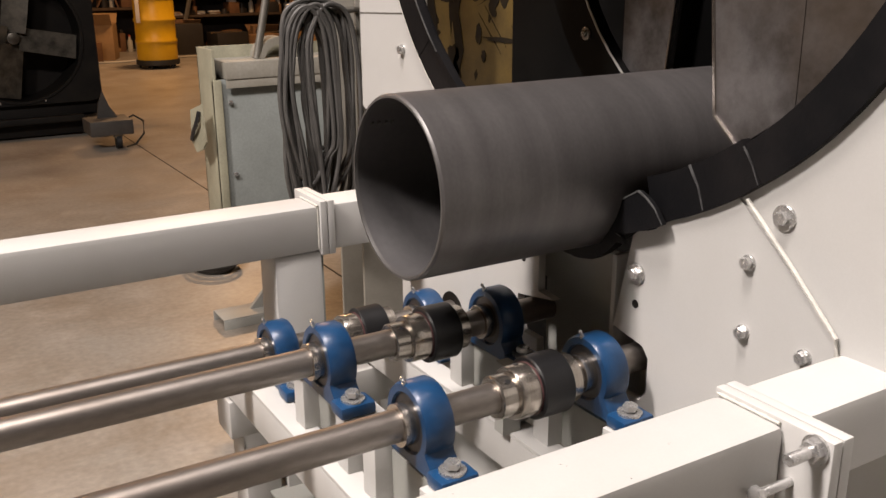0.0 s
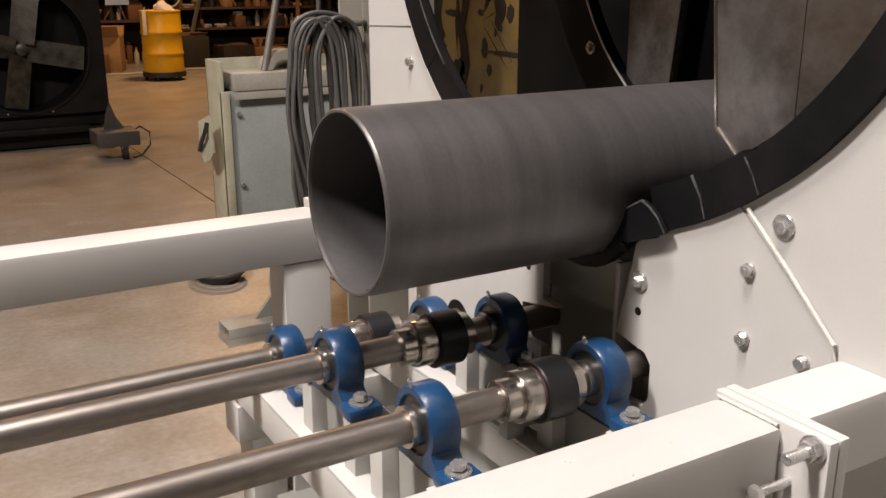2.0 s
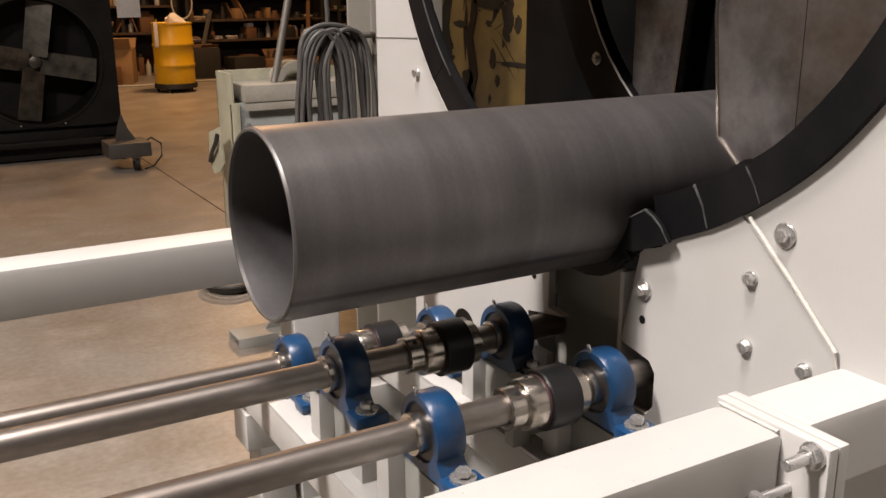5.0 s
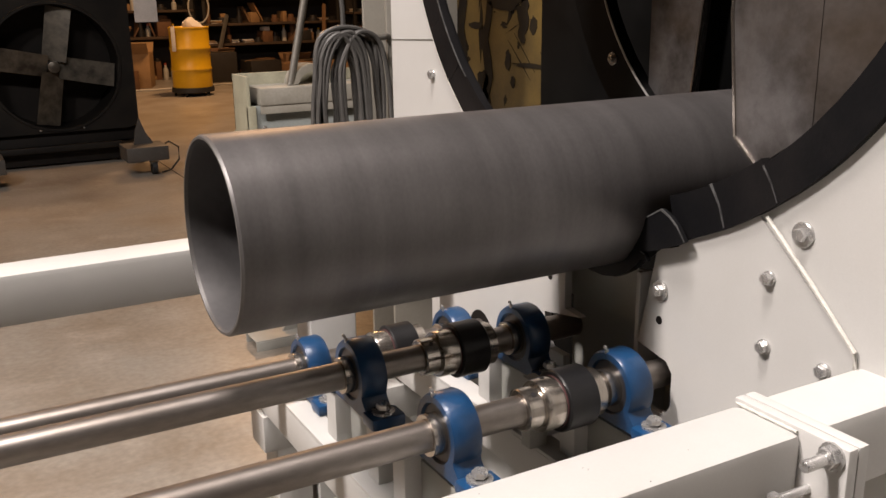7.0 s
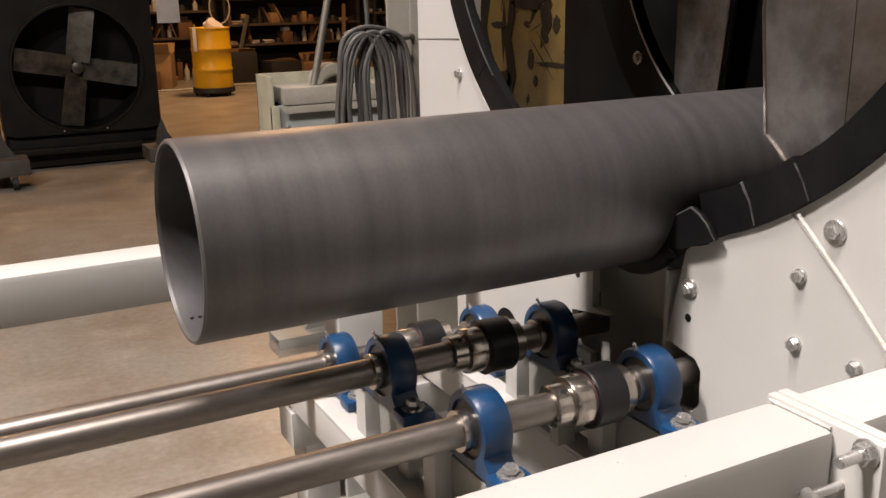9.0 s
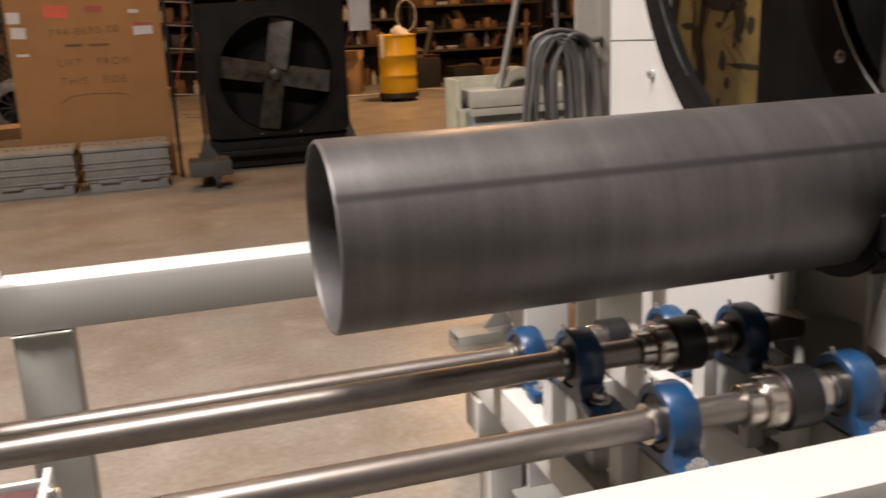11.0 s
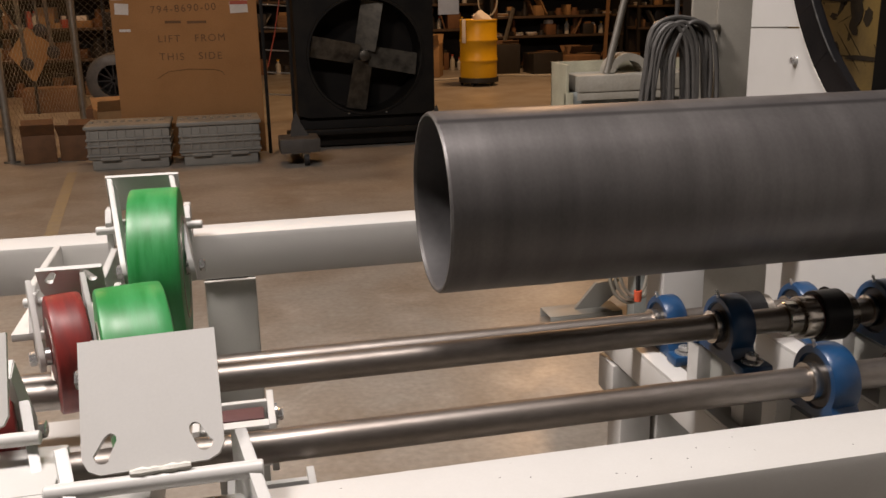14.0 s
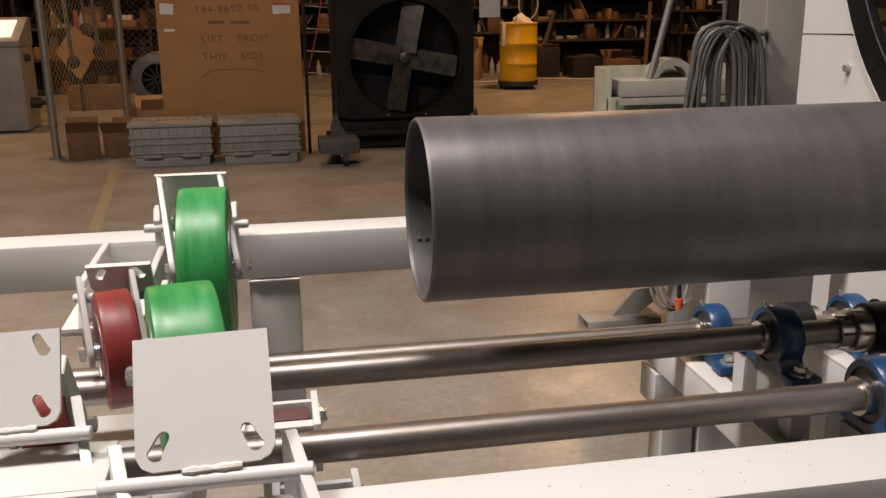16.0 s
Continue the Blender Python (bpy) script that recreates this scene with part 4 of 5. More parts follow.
box("front_panel", CX + 0.03, CX + 1.0, CYF + 0.01, CYF + 0.025, ZB, 1.06, M_CABGREY, cab, 0.002, "bluish grey front panel")
box("back_panel", CX, CX + 1.0, CYF + 0.16, CYF + 0.17, ZB, 1.165, M_CABINET, cab, 0.002)
box("right_panel", CX + 0.99, CX + 1.0, CYF, CYF + 0.17, ZB, 1.06, M_CABGREY, cab, 0.002)
box("bottom", CX, CX + 1.0, CYF, CYF + 0.17, ZB - 0.02, ZB, M_CABGREY, cab, 0.002)
box("top", CX + 0.045, CX + 1.0, CYF - 0.012, CYF + 0.158, 1.06, 1.122, M_CABTOP, cab, 0.006, "dusty grey overhanging top")
box("front_lip", CX + 0.045, CX + 1.0, CYF - 0.008, CYF - 0.002, 1.03, 1.06, M_CABTOP, cab, 0.001)
for lx in (CX + 0.34, CX + 0.9):
    box("leg", lx, lx + 0.07, CYF + 0.06, CYF + 0.13, 0.0, ZB - 0.02, M_CABGREY, cab, 0.003)
part("latch_plate", bm_slab(bmesh.new(), [(0.03, 0.82), (0.0, 0.85), (0.02, 0.98), (0.12, 0.95), (0.13, 0.84), (0.09, 0.80)], 0.006, Matrix.Translation((CX - 0.045, CYF - 0.01, 0)) @ Matrix.Rotation(radians(6), 4, "Z") @ YZ), M_CABINET, cab, "pale bent latch plate")
part("latch", bm_tube(bmesh.new(), [(CX - 0.052, CYF + 0.02, 0.955), (CX - 0.062, CYF + 0.02, 0.92), (CX - 0.066, CYF + 0.06, 0.88), (CX - 0.062, CYF + 0.1, 0.845)], 0.008, 8), M_BEARING, cab, "dark latch handle")
for bz in (0.5, 0.72, 0.98):
    bolt(NUT, cab, pose(CX + 0.06, CYF + 0.01, bz) @ Matrix.Rotation(radians(90), 4, "Z"))

hood = thing("arched_guard", "dusty arched grey guard on the cabinet top", "guard")
arch = [(0.085 * math.cos(radians(a)), 0.075 * math.sin(radians(a))) for a in range(0, 181, 12)] + [(0.06 * math.cos(radians(a)), 0.05 * math.sin(radians(a))) for a in range(180, -1, -12)]
part("shell", bm_slab(bmesh.new(), arch, 0.09, Matrix.Translation((0.51, CYF + 0.13, 1.122)) @ Matrix.Rotation(radians(90), 4, "X"), 0.003), M_CABTOP, hood)

pole = thing("hanger_pole", "slanted dark steel pole standing on the cabinet", "pole")
part("rod", bm_tube(bmesh.new(), [(0.418, CYF + 0.05, 1.122), (0.428, CYF + 0.05, 1.15), (0.56, CYF + 0.03, 1.75)], 0.014, 12), M_GALV, pole)

coil = thing("cable_coil", "dark grey rubber cable coil hung on the column", "cable")
rnd = random.Random(4)


def eased(pts, parts=4):
    """Points of a smooth line through pts."""
    out = []
    for q in range(len(pts) - 1):
        p0, p1, p2, p3 = (Vector(pts[max(0, min(len(pts) - 1, q + d))]) for d in (-1, 0, 1, 2))
        for w in (k / parts for k in range(parts)):
            out.append(0.5 * ((2 * p1) + (p2 - p0) * w + (2 * p0 - 5 * p1 + 4 * p2 - p3) * w * w + (3 * p1 - p0 - 3 * p2 + p3) * w ** 3))
    return out + [Vector(pts[-1])]


for k in range(22):
    u = rnd.random()
    left, right = 0.168 + 0.08 * u + rnd.uniform(-0.005, 0.012), 0.290 + 0.105 * rnd.random()
    yy = 1.252 - 0.013 * (k % 4)
    crown, low = 1.298 + 0.27 * (right - left) + 0.003 * (k % 4), rnd.uniform(0.72, 0.86)
    mid = (left + right) / 2 + rnd.uniform(-0.012, 0.012)
    wob = [rnd.uniform(-0.012, 0.012) for _ in range(6)]
    pts = [(left + 0.03, yy, low + 0.03), (left + 0.006 + wob[0], yy - 0.01, low + 0.16), (left + wob[1], yy, 1.10), (left + 0.004 + wob[2] * 0.5, yy, 1.22), (left + 0.012, yy, crown - 0.06), (left + 0.034, yy, crown - 0.018), (mid, yy, crown), (right - 0.034, yy, crown - 0.016), (right - 0.01, yy, crown - 0.065), (right + wob[3] * 0.5, yy, 1.17), (right + wob[4], yy - 0.008, 0.98), (right - 0.02 + wob[5], yy, low + 0.08), ((left + right) / 2, yy, low), (left + 0.03, yy, low + 0.03)]
    part("loop", bm_tube(bmesh.new(), eased(pts), 0.0066, 8), M_CABLE, coil)
part("lead", bm_tube(bmesh.new(), eased([(0.245, 1.235, 1.30), (0.268, 1.232, 1.36), (0.262, 1.24, 1.55), (0.25, 1.25, 1.9), (0.25, 1.26, 2.4)]), 0.0066, 8), M_CABLE, coil, "cable end running up")
part("hook", bm_tube(bmesh.new(), [(0.43, 1.286, 1.325), (0.40, 1.25, 1.325), (0.22, 1.235, 1.322), (0.205, 1.235, 1.345)], 0.009, 10), M_GALV, coil, "grey steel hook bar")

# open steel fork pockets on the floor under the cabinet
def fork_pocket(x, y, w, h, length):
    ob = thing("fork_pocket", "open grey steel fork pocket lying on the concrete floor", "pocket", "fork pockets", x, y, 0)
    box("top_plate", 0, length, -w / 2, w / 2, h - 0.006, h, M_GREYPAINT, ob, 0.002)
    for sy in (-1, 1):
        box("side_plate", 0, length, sy * w / 2 - 0.003, sy * w / 2 + 0.003, 0.0, h - 0.006, M_GREYPAINT, ob, 0.001)
    return ob


foot = fork_pocket(0.30, 2.43, 0.14, 0.045, 0.34)
part("brace", bm_slab(bmesh.new(), [(0.14, 0.045), (0.26, 0.045), (0.33, 0.10), (0.35, 0.17), (0.24, 0.16)], 0.02, Matrix.Translation((0, 0.02, 0)) @ Matrix.Rotation(radians(90), 4, "X")), M_GREYPAINT, foot, "bent grey steel brace")
fork_pocket(0.42, 1.845, 0.10, 0.045, 0.34)
lead = thing("hanging_cable", "pale grey cable loops with an orange plug hanging from the stand", "cable")
for k in range(3):
    part("loop", bm_tube(bmesh.new(), [(0.20 - 0.012 * k + 0.075 * math.sin(a) * (1 if math.sin(a) < 0 else 0.7), 1.25 + 0.008 * k, 0.62 - 0.11 * math.cos(a) - 0.01 * k) for a in (2 * math.pi * j / 28 for j in range(29))], 0.0055, 8), M_CABTOP, lead)
part("plug", bm_turned(bmesh.new(), [(0, 0), (0.002, 0.011), (0.036, 0.013), (0.038, 0)], "Z", pose(0.184, 1.235, 0.502), 16), M_ORANGE, lead, "orange plastic plug")
part("lead", bm_tube(bmesh.new(), [(0.184, 1.235, 0.538), (0.183, 1.237, 0.6), (0.188, 1.245, 0.68), (0.2, 1.256, 0.722)], 0.007, 8), M_RUBBER, lead, "black rubber lead")
box("hook", 0.175, 0.427, 1.25, 1.286, 0.716, 0.724, M_OLDSTEEL, lead, 0.001)

hose = thing("floor_hose", "dark cable lying in loops on the concrete floor", "hose")
for k in range(3):
    pts = [(0.52 + (0.09 + 0.02 * k) * math.cos(a), 3.2 + (0.12 + 0.02 * k) * math.sin(a), 0.012 + 0.02 * k) for a in (2 * math.pi * j / 32 for j in range(33))]
    part("loop", bm_tube(bmesh.new(), pts, 0.011, 8), M_CABLE, hose)


# ---- fan ----
def make_fan(x, y, w, z0, z1):
    ob = thing("drum_fan", "large dusty black square drum fan on casters", "fan")
    cz, h = 0.86, (z1 - z0)
    R = 0.53
    bm = bmesh.new()
    n = 64
    rows = []
    for yy in (y, y + 0.42):
        inner = [bm.verts.new((x + R * math.cos(2 * math.pi * k / n), yy, cz + R * math.sin(2 * math.pi * k / n))) for k in range(n)]
        outer = []
        for k in range(n):
            c, s = math.cos(2 * math.pi * k / n), math.sin(2 * math.pi * k / n)
            tx = (w / 2) / abs(c) if abs(c) > 1e-6 else 1e9
            tz = ((z1 - cz) if s > 0 else (cz - z0)) / abs(s) if abs(s) > 1e-6 else 1e9
            t = min(tx, tz)
            outer.append(bm.verts.new((x + c * t, yy, cz + s * t)))
        rows.append((inner, outer))
    (i0, o0), (i1, o1) = rows
    for a, b in ((i0, o0), (i1, i0), (o0, o1)):
        for k in range(n):
            bm.faces.new((a[k], a[(k + 1) % n], b[(k + 1) % n], b[k]))
    part("housing", bm, M_FAN, ob)
    part("rim", bm_turned(bmesh.new(), [(-0.012, R), (-0.012, R + 0.02), (0.0, R + 0.025), (0.0, R)], "Y", pose(x, y, cz), 64, True), M_FAN, ob)
    part("back_mesh", bm_turned(bmesh.new(), [(0.40, R + 0.05), (0.41, R + 0.05)], "Y", pose(x, y, cz), 40), M_DARK, ob)
    for k in range(4):
        a = radians(90 * k - 11)
        bm = bmesh.new()
        segs = 8
        grid = []
        for j in range(segs + 1):
            r = 0.05 + (R - 0.07) * j / segs
            wd = 0.105
            pitch = radians(26 - 8 * j / segs)
            grid.append([bm.verts.new((r, s * wd * math.sin(pitch) + 0.1, s * wd * math.cos(pitch))) for s in (-1, -0.4, 0.3, 1)])
        for p, q in zip(grid, grid[1:]):
            for i in range(3):
                f = bm.faces.new((p[i], p[i + 1], q[i + 1], q[i]))
                f.smooth = True
        bmesh.ops.transform(bm, matrix=Matrix.Translation((x, y, cz)) @ Matrix.Rotation(-a, 4, "Y"), verts=bm.verts)
        bmesh.ops.solidify(bm, geom=bm.faces[:], thickness=0.004)
        part("blade", bm, M_BLADE, ob, "dusty grey sheet metal blade")
    part("hub", bm_turned(bmesh.new(), [(0.04, 0.02), (0.05, 0.05), (0.12, 0.055), (0.13, 0.04)], "Y", pose(x, y, cz), 28), M_BLADE, ob)
    # Dark box added for the shaded void below the fan.
    box("skirt", x - w / 2 + 0.01, x + w / 2 - 0.01, y + 0.06, y + 0.46, 0.02, z0, M_DARK, ob, 0.004)
    box("skid", x - w / 2 - 0.05, x + w / 2 + 0.08, y - 0.05, y + 0.5, 0.14, 0.19, M_FAN, ob, 0.004)
    for cx in (-0.47, 0.78):
        cb = box("caster_block", cx - 0.16, cx + 0.18, 6.62, 6.95, 0.12, 0.24, M_CASTER, ob, 0.01, "dark grey caster housing")
        box("skid_leg", cx - 0.05, cx + 0.05, 6.94, 7.56, 0.13, 0.19, M_FAN, ob, 0.004)
        part("gusset", bm_slab(bmesh.new(), [(-0.06, 0.24), (0.1, 0.24), (0.04, 0.34), (0.0, 0.46), (-0.04, 0.36)], 0.02, Matrix.Translation((cx, 6.84, 0)) @ Matrix.Rotation(radians(90), 4, "X")), M_CASTER, cb)
        part("caster", bm_turned(bmesh.new(), [(-0.02, 0.03), (-0.02, 0.056), (0.02, 0.056), (0.02, 0.03)], "X", pose(cx + 0.06, 6.68, 0.058), 24), M_RUBBER, ob)
        box("caster_yoke", cx + 0.03, cx + 0.09, 6.65, 6.72, 0.09, 0.13, M_GALV, ob, 0.003)
    for s in (-1, 1):
        bolt(NUT, ob, pose(x + s * 0.18, y - 0.004, z0 + 0.03) @ Matrix.Rotation(radians(90), 4, "Z"))
    part("power_cord", bm_tube(bmesh.new(), [(0.9, 6.8, 0.2), (1.0, 6.78, 0.25), (1.07, 6.75, 0.2), (1.06, 6.72, 0.1), (0.98, 6.7, 0.02), (0.9, 6.66, 0.012)], 0.008, 8), M_RUBBER, ob)
    return ob


make_fan(0.255, 7.5, 1.31, 0.30, 1.52)

rack = thing("wire_rack", "dark steel rack with short rungs beside the fan", "rack")
for rx in (-0.70, -0.46):
    box("upright", rx, rx + 0.03, 7.42, 7.45, 0.0, 2.0, M_FAN, rack, 0.002)
for k in range(7):
    part("rung", bm_tube(bmesh.new(), [(-0.69, 7.43, 0.55 + 0.2 * k), (-0.45, 7.43, 0.53 + 0.2 * k)], 0.007, 8), M_GALV, rack)
part("hanging_wire", bm_tube(bmesh.new(), [(-0.50, 7.36, 1.9), (-0.52, 7.36, 1.4), (-0.58, 7.36, 1.1), (-0.66, 7.36, 0.8)], 0.005, 6), M_CLUTTER_C, rack)


# ---- cardboard sheet with its writing ----
card = thing("cardboard_sheet", "tall brown cardboard sheet leaning with marker writing", "cardboard")
CARDM = pose(-1.357, 7.56, -0.0955, -3.0, 0, 0) @ Matrix.Scale(1.066, 4)
card.matrix_basis = CARDM
box("board", -0.60, 0.60, 0.0, 0.035, 0.0915, 2.3, M_CARD, card, 0.003)
for zz in (0.62, 1.15, 1.9):
    box("crease", -0.60, 0.60, -0.0012, 0.0, zz, zz + 0.004, M_CARD, card, 0)
for nm, lx, lz, w, h, m in (("orange_label", -0.21, 1.5, 0.19, 0.1, M_ORANGE), ("pink_label", 0.08, 1.51, 0.13, 0.05, M_CLUTTER_C), ("paper_label", -0.535, 1.46, 0.1, 0.09, M_PAPER), ("paper_label", -0.51, 1.34, 0.11, 0.09, M_PAPER), ("paper_label", 0.45, 1.34, 0.15, 0.1, M_PAPER), ("paper_label", 0.39, 1.48, 0.08, 0.03, M_PAPER), ("tape_scrap", -0.50, 1.165, 0.09, 0.022, M_PAPER)):
    part(nm, bm_box(bmesh.new(), -w / 2, w / 2, -0.003, -0.0012, -h / 2, h / 2, 0, pose(lx, 0, lz, 0, random.uniform(-5, 5), 0)), m, card)
box("label_band", 0.375, 0.525, -0.0045, -0.003, 1.36, 1.39, M_CLUTTER_C, card, 0)


def writing(text, x, z, size, slant=0.0):
    cu = bpy.data.curves.new("writing", "FONT")
    cu.body, cu.size, cu.align_x, cu.extrude, cu.shear, cu.offset = text, size, "CENTER", 0.0004, slant, 0.0
    cu.space_character = 1.25
    tmp = new("tmp", cu)
    me = bpy.data.meshes.new_from_object(tmp.evaluated_get(bpy.context.evaluated_depsgraph_get()))
    bpy.data.objects.remove(tmp)
    me.materials.clear()
    me.materials.append(M_INK)
    ob = new("writing", me)
    ob.parent = card
    ob.matrix_basis = pose(x, -0.0016, z, 90, random.uniform(-2, 2), 0)
    ob["label"] = "black marker writing"


writing("794-8690-00", -0.01, 1.31, 0.085)
writing("LIFT", -0.15, 1.06, 0.085)
writing("FROM", 0.19, 1.06, 0.085)
writing("THIS", -0.14, 0.91, 0.085)
writing("SIDE", 0.18, 0.91, 0.085)
for x0, x1, zz in ((-0.17, -0.04, 1.215), (0.01, 0.17, 1.21)):
    box("illegible_line", x0, x1, -0.002, -0.0012, zz, zz + 0.022, M_INK, card, 0, "plain dark bar of illegible writing")
part("underline", bm_tube(bmesh.new(), [(-0.27, -0.002, 0.76), (-0.18, -0.002, 0.815), (0.0, -0.002, 0.83), (0.2, -0.002, 0.82), (0.27, -0.002, 0.80), (0.285, -0.002, 0.77)], 0.0025, 4), M_INK, card)


# ---- totes ----
def make_tote(x, y):
    ob = thing("plastic_tote", "grey ribbed plastic lidded tote on the floor", "tote", "totes before the cardboard", x, y, 0)
    w, d, h = 0.715, 0.46, 0.385
    box("body", -w / 2 + 0.04, w / 2 - 0.04, -d / 2 + 0.03, d / 2 - 0.03, 0, 0.12, M_TOTE, ob, 0.012)
    box("upper_body", -w / 2 + 0.015, w / 2 - 0.015, -d / 2 + 0.012, d / 2 - 0.012, 0.09, h - 0.03, M_TOTE, ob, 0.012)
    for k in range(9):
        box("rib", -w / 2 + 0.03 + 0.074 * k, -w / 2 + 0.045 + 0.074 * k, -d / 2, -d / 2 + 0.02, 0.12, h - 0.04, M_TOTE, ob, 0.003)
    for zz in (0.12, 0.20, 0.255):
        box("band", -w / 2 + 0.005, w / 2 - 0.005, -d / 2 - 0.006, d / 2 + 0.006, zz, zz + 0.016, M_TOTE, ob, 0.004)
    for s in (-1, 1):
        box("grip", s * 0.16 - 0.08, s * 0.16 + 0.08, -d / 2 - 0.012, -d / 2 + 0.01, 0.085, 0.115, M_TOTE, ob, 0.006)
    lid = box("lid", -w / 2, w / 2, -d / 2 - 0.01, d / 2 + 0.01, h - 0.035, h, M_TOTE, ob, 0.01)
    for k in range(10):
        box("lid_tooth", -w / 2 + 0.02 + 0.066 * k, -w / 2 + 0.055 + 0.066 * k, -0.03 + 0.02 * (k % 2), 0.03, h, h + 0.012, M_TOTE, lid, 0.003)
    return ob


tote = make_tote(-1.895, 7.22)
copy_thing(tote, pose(-1.135, 7.2, 0, 0, 0, 1.5))


# ---- drum ----
drum = thing("steel_drum", "bright yellow steel drum standing on a black dolly", "drum", "", 2.77, 12.8, 0)
prof = [(0.1, 0.27), (0.1, 0.285), (0.12, 0.288)]
for z0 in (0.39, 0.69):
    prof += [(z0 - 0.03, 0.285), (z0 - 0.012, 0.297), (z0 + 0.012, 0.297), (z0 + 0.03, 0.285)]
prof += [(0.97, 0.285), (0.98, 0.292), (0.995, 0.292), (1.0, 0.285), (0.99, 0.278), (0.98, 0.27)]
part("shell", bm_turned(bmesh.new(), prof, "Z", None, 48), M_YELLOW, drum)
dolly = part("dolly", bm_turned(bmesh.new(), [(0.055, 0.3), (0.06, 0.31), (0.1, 0.31), (0.13, 0.305), (0.13, 0.292), (0.1, 0.285)], "Z", None, 40), M_RUBBER, drum, "black round drum dolly")
for k in range(5):
    a = 2 * math.pi * k / 5 + 0.3
    part("caster", bm_turned(bmesh.new(), [(-0.015, 0.02), (-0.015, 0.03), (0.015, 0.03), (0.015, 0.02)], "X", pose(0.26 * math.cos(a), 0.26 * math.sin(a), 0.03), 16), M_RUBBER, dolly)
bag = bmesh.new()
bmesh.ops.create_icosphere(bag, subdivisions=3, radius=0.15)
for v in bag.verts:
    v.co = Vector((v.co.x * 1.1 + 0.05, v.co.y, v.co.z * 0.75 + 1.0)) * (1 + 0.12 * noise.noise(v.co * 7)) + Vector((0.03, 0, 0))
part("rag", bag, M_PAPER, drum, "crumpled white rag in the drum")
box("wiper", -0.305, -0.25, -0.2, -0.17, 0.66, 1.01, M_PAPER, drum, 0.004)


# ---- fence, console and stacked goods at the back ----
fence = thing("chain_link_fence", "galvanised chain link fence on round posts", "fence")
for fx, fy, r in ((-3.0, 7.70, 0.035), (-2.62, 9.6, 0.04)):
    part("post", bm_turned(bmesh.new(), [(0, r), (3.0, r)], "Z", pose(fx, fy, 0), 20), M_GALV, fence)
    part("post_base", bm_turned(bmesh.new(), [(0, r * 2), (0.015, r * 2)], "Z", pose(fx, fy, 0), 20), M_GALV, fence)
    for zz in (0.3, 0.95, 1.6):
        part("clamp", bm_turned(bmesh.new(), [(zz, r + 0.006), (zz + 0.03, r + 0.006)], "Z", pose(fx, fy, 0), 20), M_GALV, fence)
bm = bmesh.new()


def woven(a, b, height, step, r):
    """Crossed slanting wires over an upright panel from a to b."""
    a, b = Vector(a), Vector(b)
    run = b - a
    length = run.length
    run.normalize()
    for sgn in (1, -1):
        for k in range(int((length + height) / step)):
            p0 = k * step - height
            lo, hi = max(p0, 0), min(p0 + height, length)
            if hi - lo < 0.05:
                continue
            z_lo, z_hi = lo - p0, hi - p0
            if sgn < 0:
                z_lo, z_hi = height - z_lo, height - z_hi
            bm_tube(bm, [a + run * lo + Vector((0, 0, 0.05 + z_lo)), a + run * hi + Vector((0, 0, 0.05 + z_hi))], r, 3)


woven((-3.0, 7.7, 0), (-2.62, 9.6, 0), 2.2, 0.085, 0.0016)
woven((-2.62, 9.6, 0), (-0.9, 9.75, 0), 2.2, 0.075, 0.0022)
tagged(part("wire_mesh", bm, M_GALV, fence), "", "", "", "stuff")

console = thing("control_console", "grey control console with a white touch panel", "console", "", -4.06, 9.6, 0)
box("pedestal", -0.5, 0.38, 0.0, 0.6, 0.02, 0.93, M_CONSOLE, console, 0.01)
part("sloped_top", bm_slab(bmesh.new(), [(-0.02, 0.93), (-0.02, 0.99), (0.5, 1.23), (0.6, 1.23), (0.6, 0.93)], 0.9, Matrix.Translation((-0.51, 0, 0)) @ YZ), M_CONSOLE, console)
part("touch_panel", bm_box(bmesh.new(), -0.24, 0.24, -0.2, 0.2, 0, 0.012, 0.003, pose(0.06, 0.24, 1.112, 24.8, 0, 0)), M_SCREEN, console, "white touch panel screen")
part("knob", bm_turned(bmesh.new(), [(0, 0.04), (0.05, 0.04), (0.06, 0.025)], "X", pose(0.38, 0.2, 0.8), 20), M_RUBBER, console)
part("stop_button", bm_turned(bmesh.new(), [(0, 0.03), (-0.03, 0.04), (-0.04, 0.025)], "Y", pose(-0.12, 0.0, 0.8), 20), M_CLUTTER_C, console, "red stop button")
part("outlet", bm_turned(bmesh.new(), [(0, 0.06), (0.1, 0.06), (0.12, 0.03), (0.2, 0.03)], "X", pose(0.38, 0.25, 0.3), 16), M_RUBBER, console)

motor = thing("blower_housing", "grey round blower housing behind the cardboard", "blower", "", -2.15, 8.8, 0)
part("ring", bm_turned(bmesh.new(), [(-0.15, 0.16), (-0.15, 0.24), (-0.13, 0.27), (0.15, 0.27), (0.15, 0.16)], "Y", pose(0, 0, 0.62), 36, True), M_OLDSTEEL, motor)
part("dark_throat", bm_turned(bmesh.new(), [(0.05, 0.165), (0.06, 0.165)], "Y", pose(0, 0, 0.62), 28), M_DARK, motor)
for k in range(6):
    part("spoke", bm_box(bmesh.new(), -0.16, 0.16, -0.14, -0.13, -0.006, 0.006, 0, pose(0, 0, 0.62, 0, 30 * k, 0)), M_CLUTTER_D, motor)
box("base", -0.3, 0.3, -0.2, 0.2, 0, 0.36, M_CLUTTER_A, motor, 0.01)


board = thing("leaning_board", "pale tan offcut board leaning behind the fence", "board")
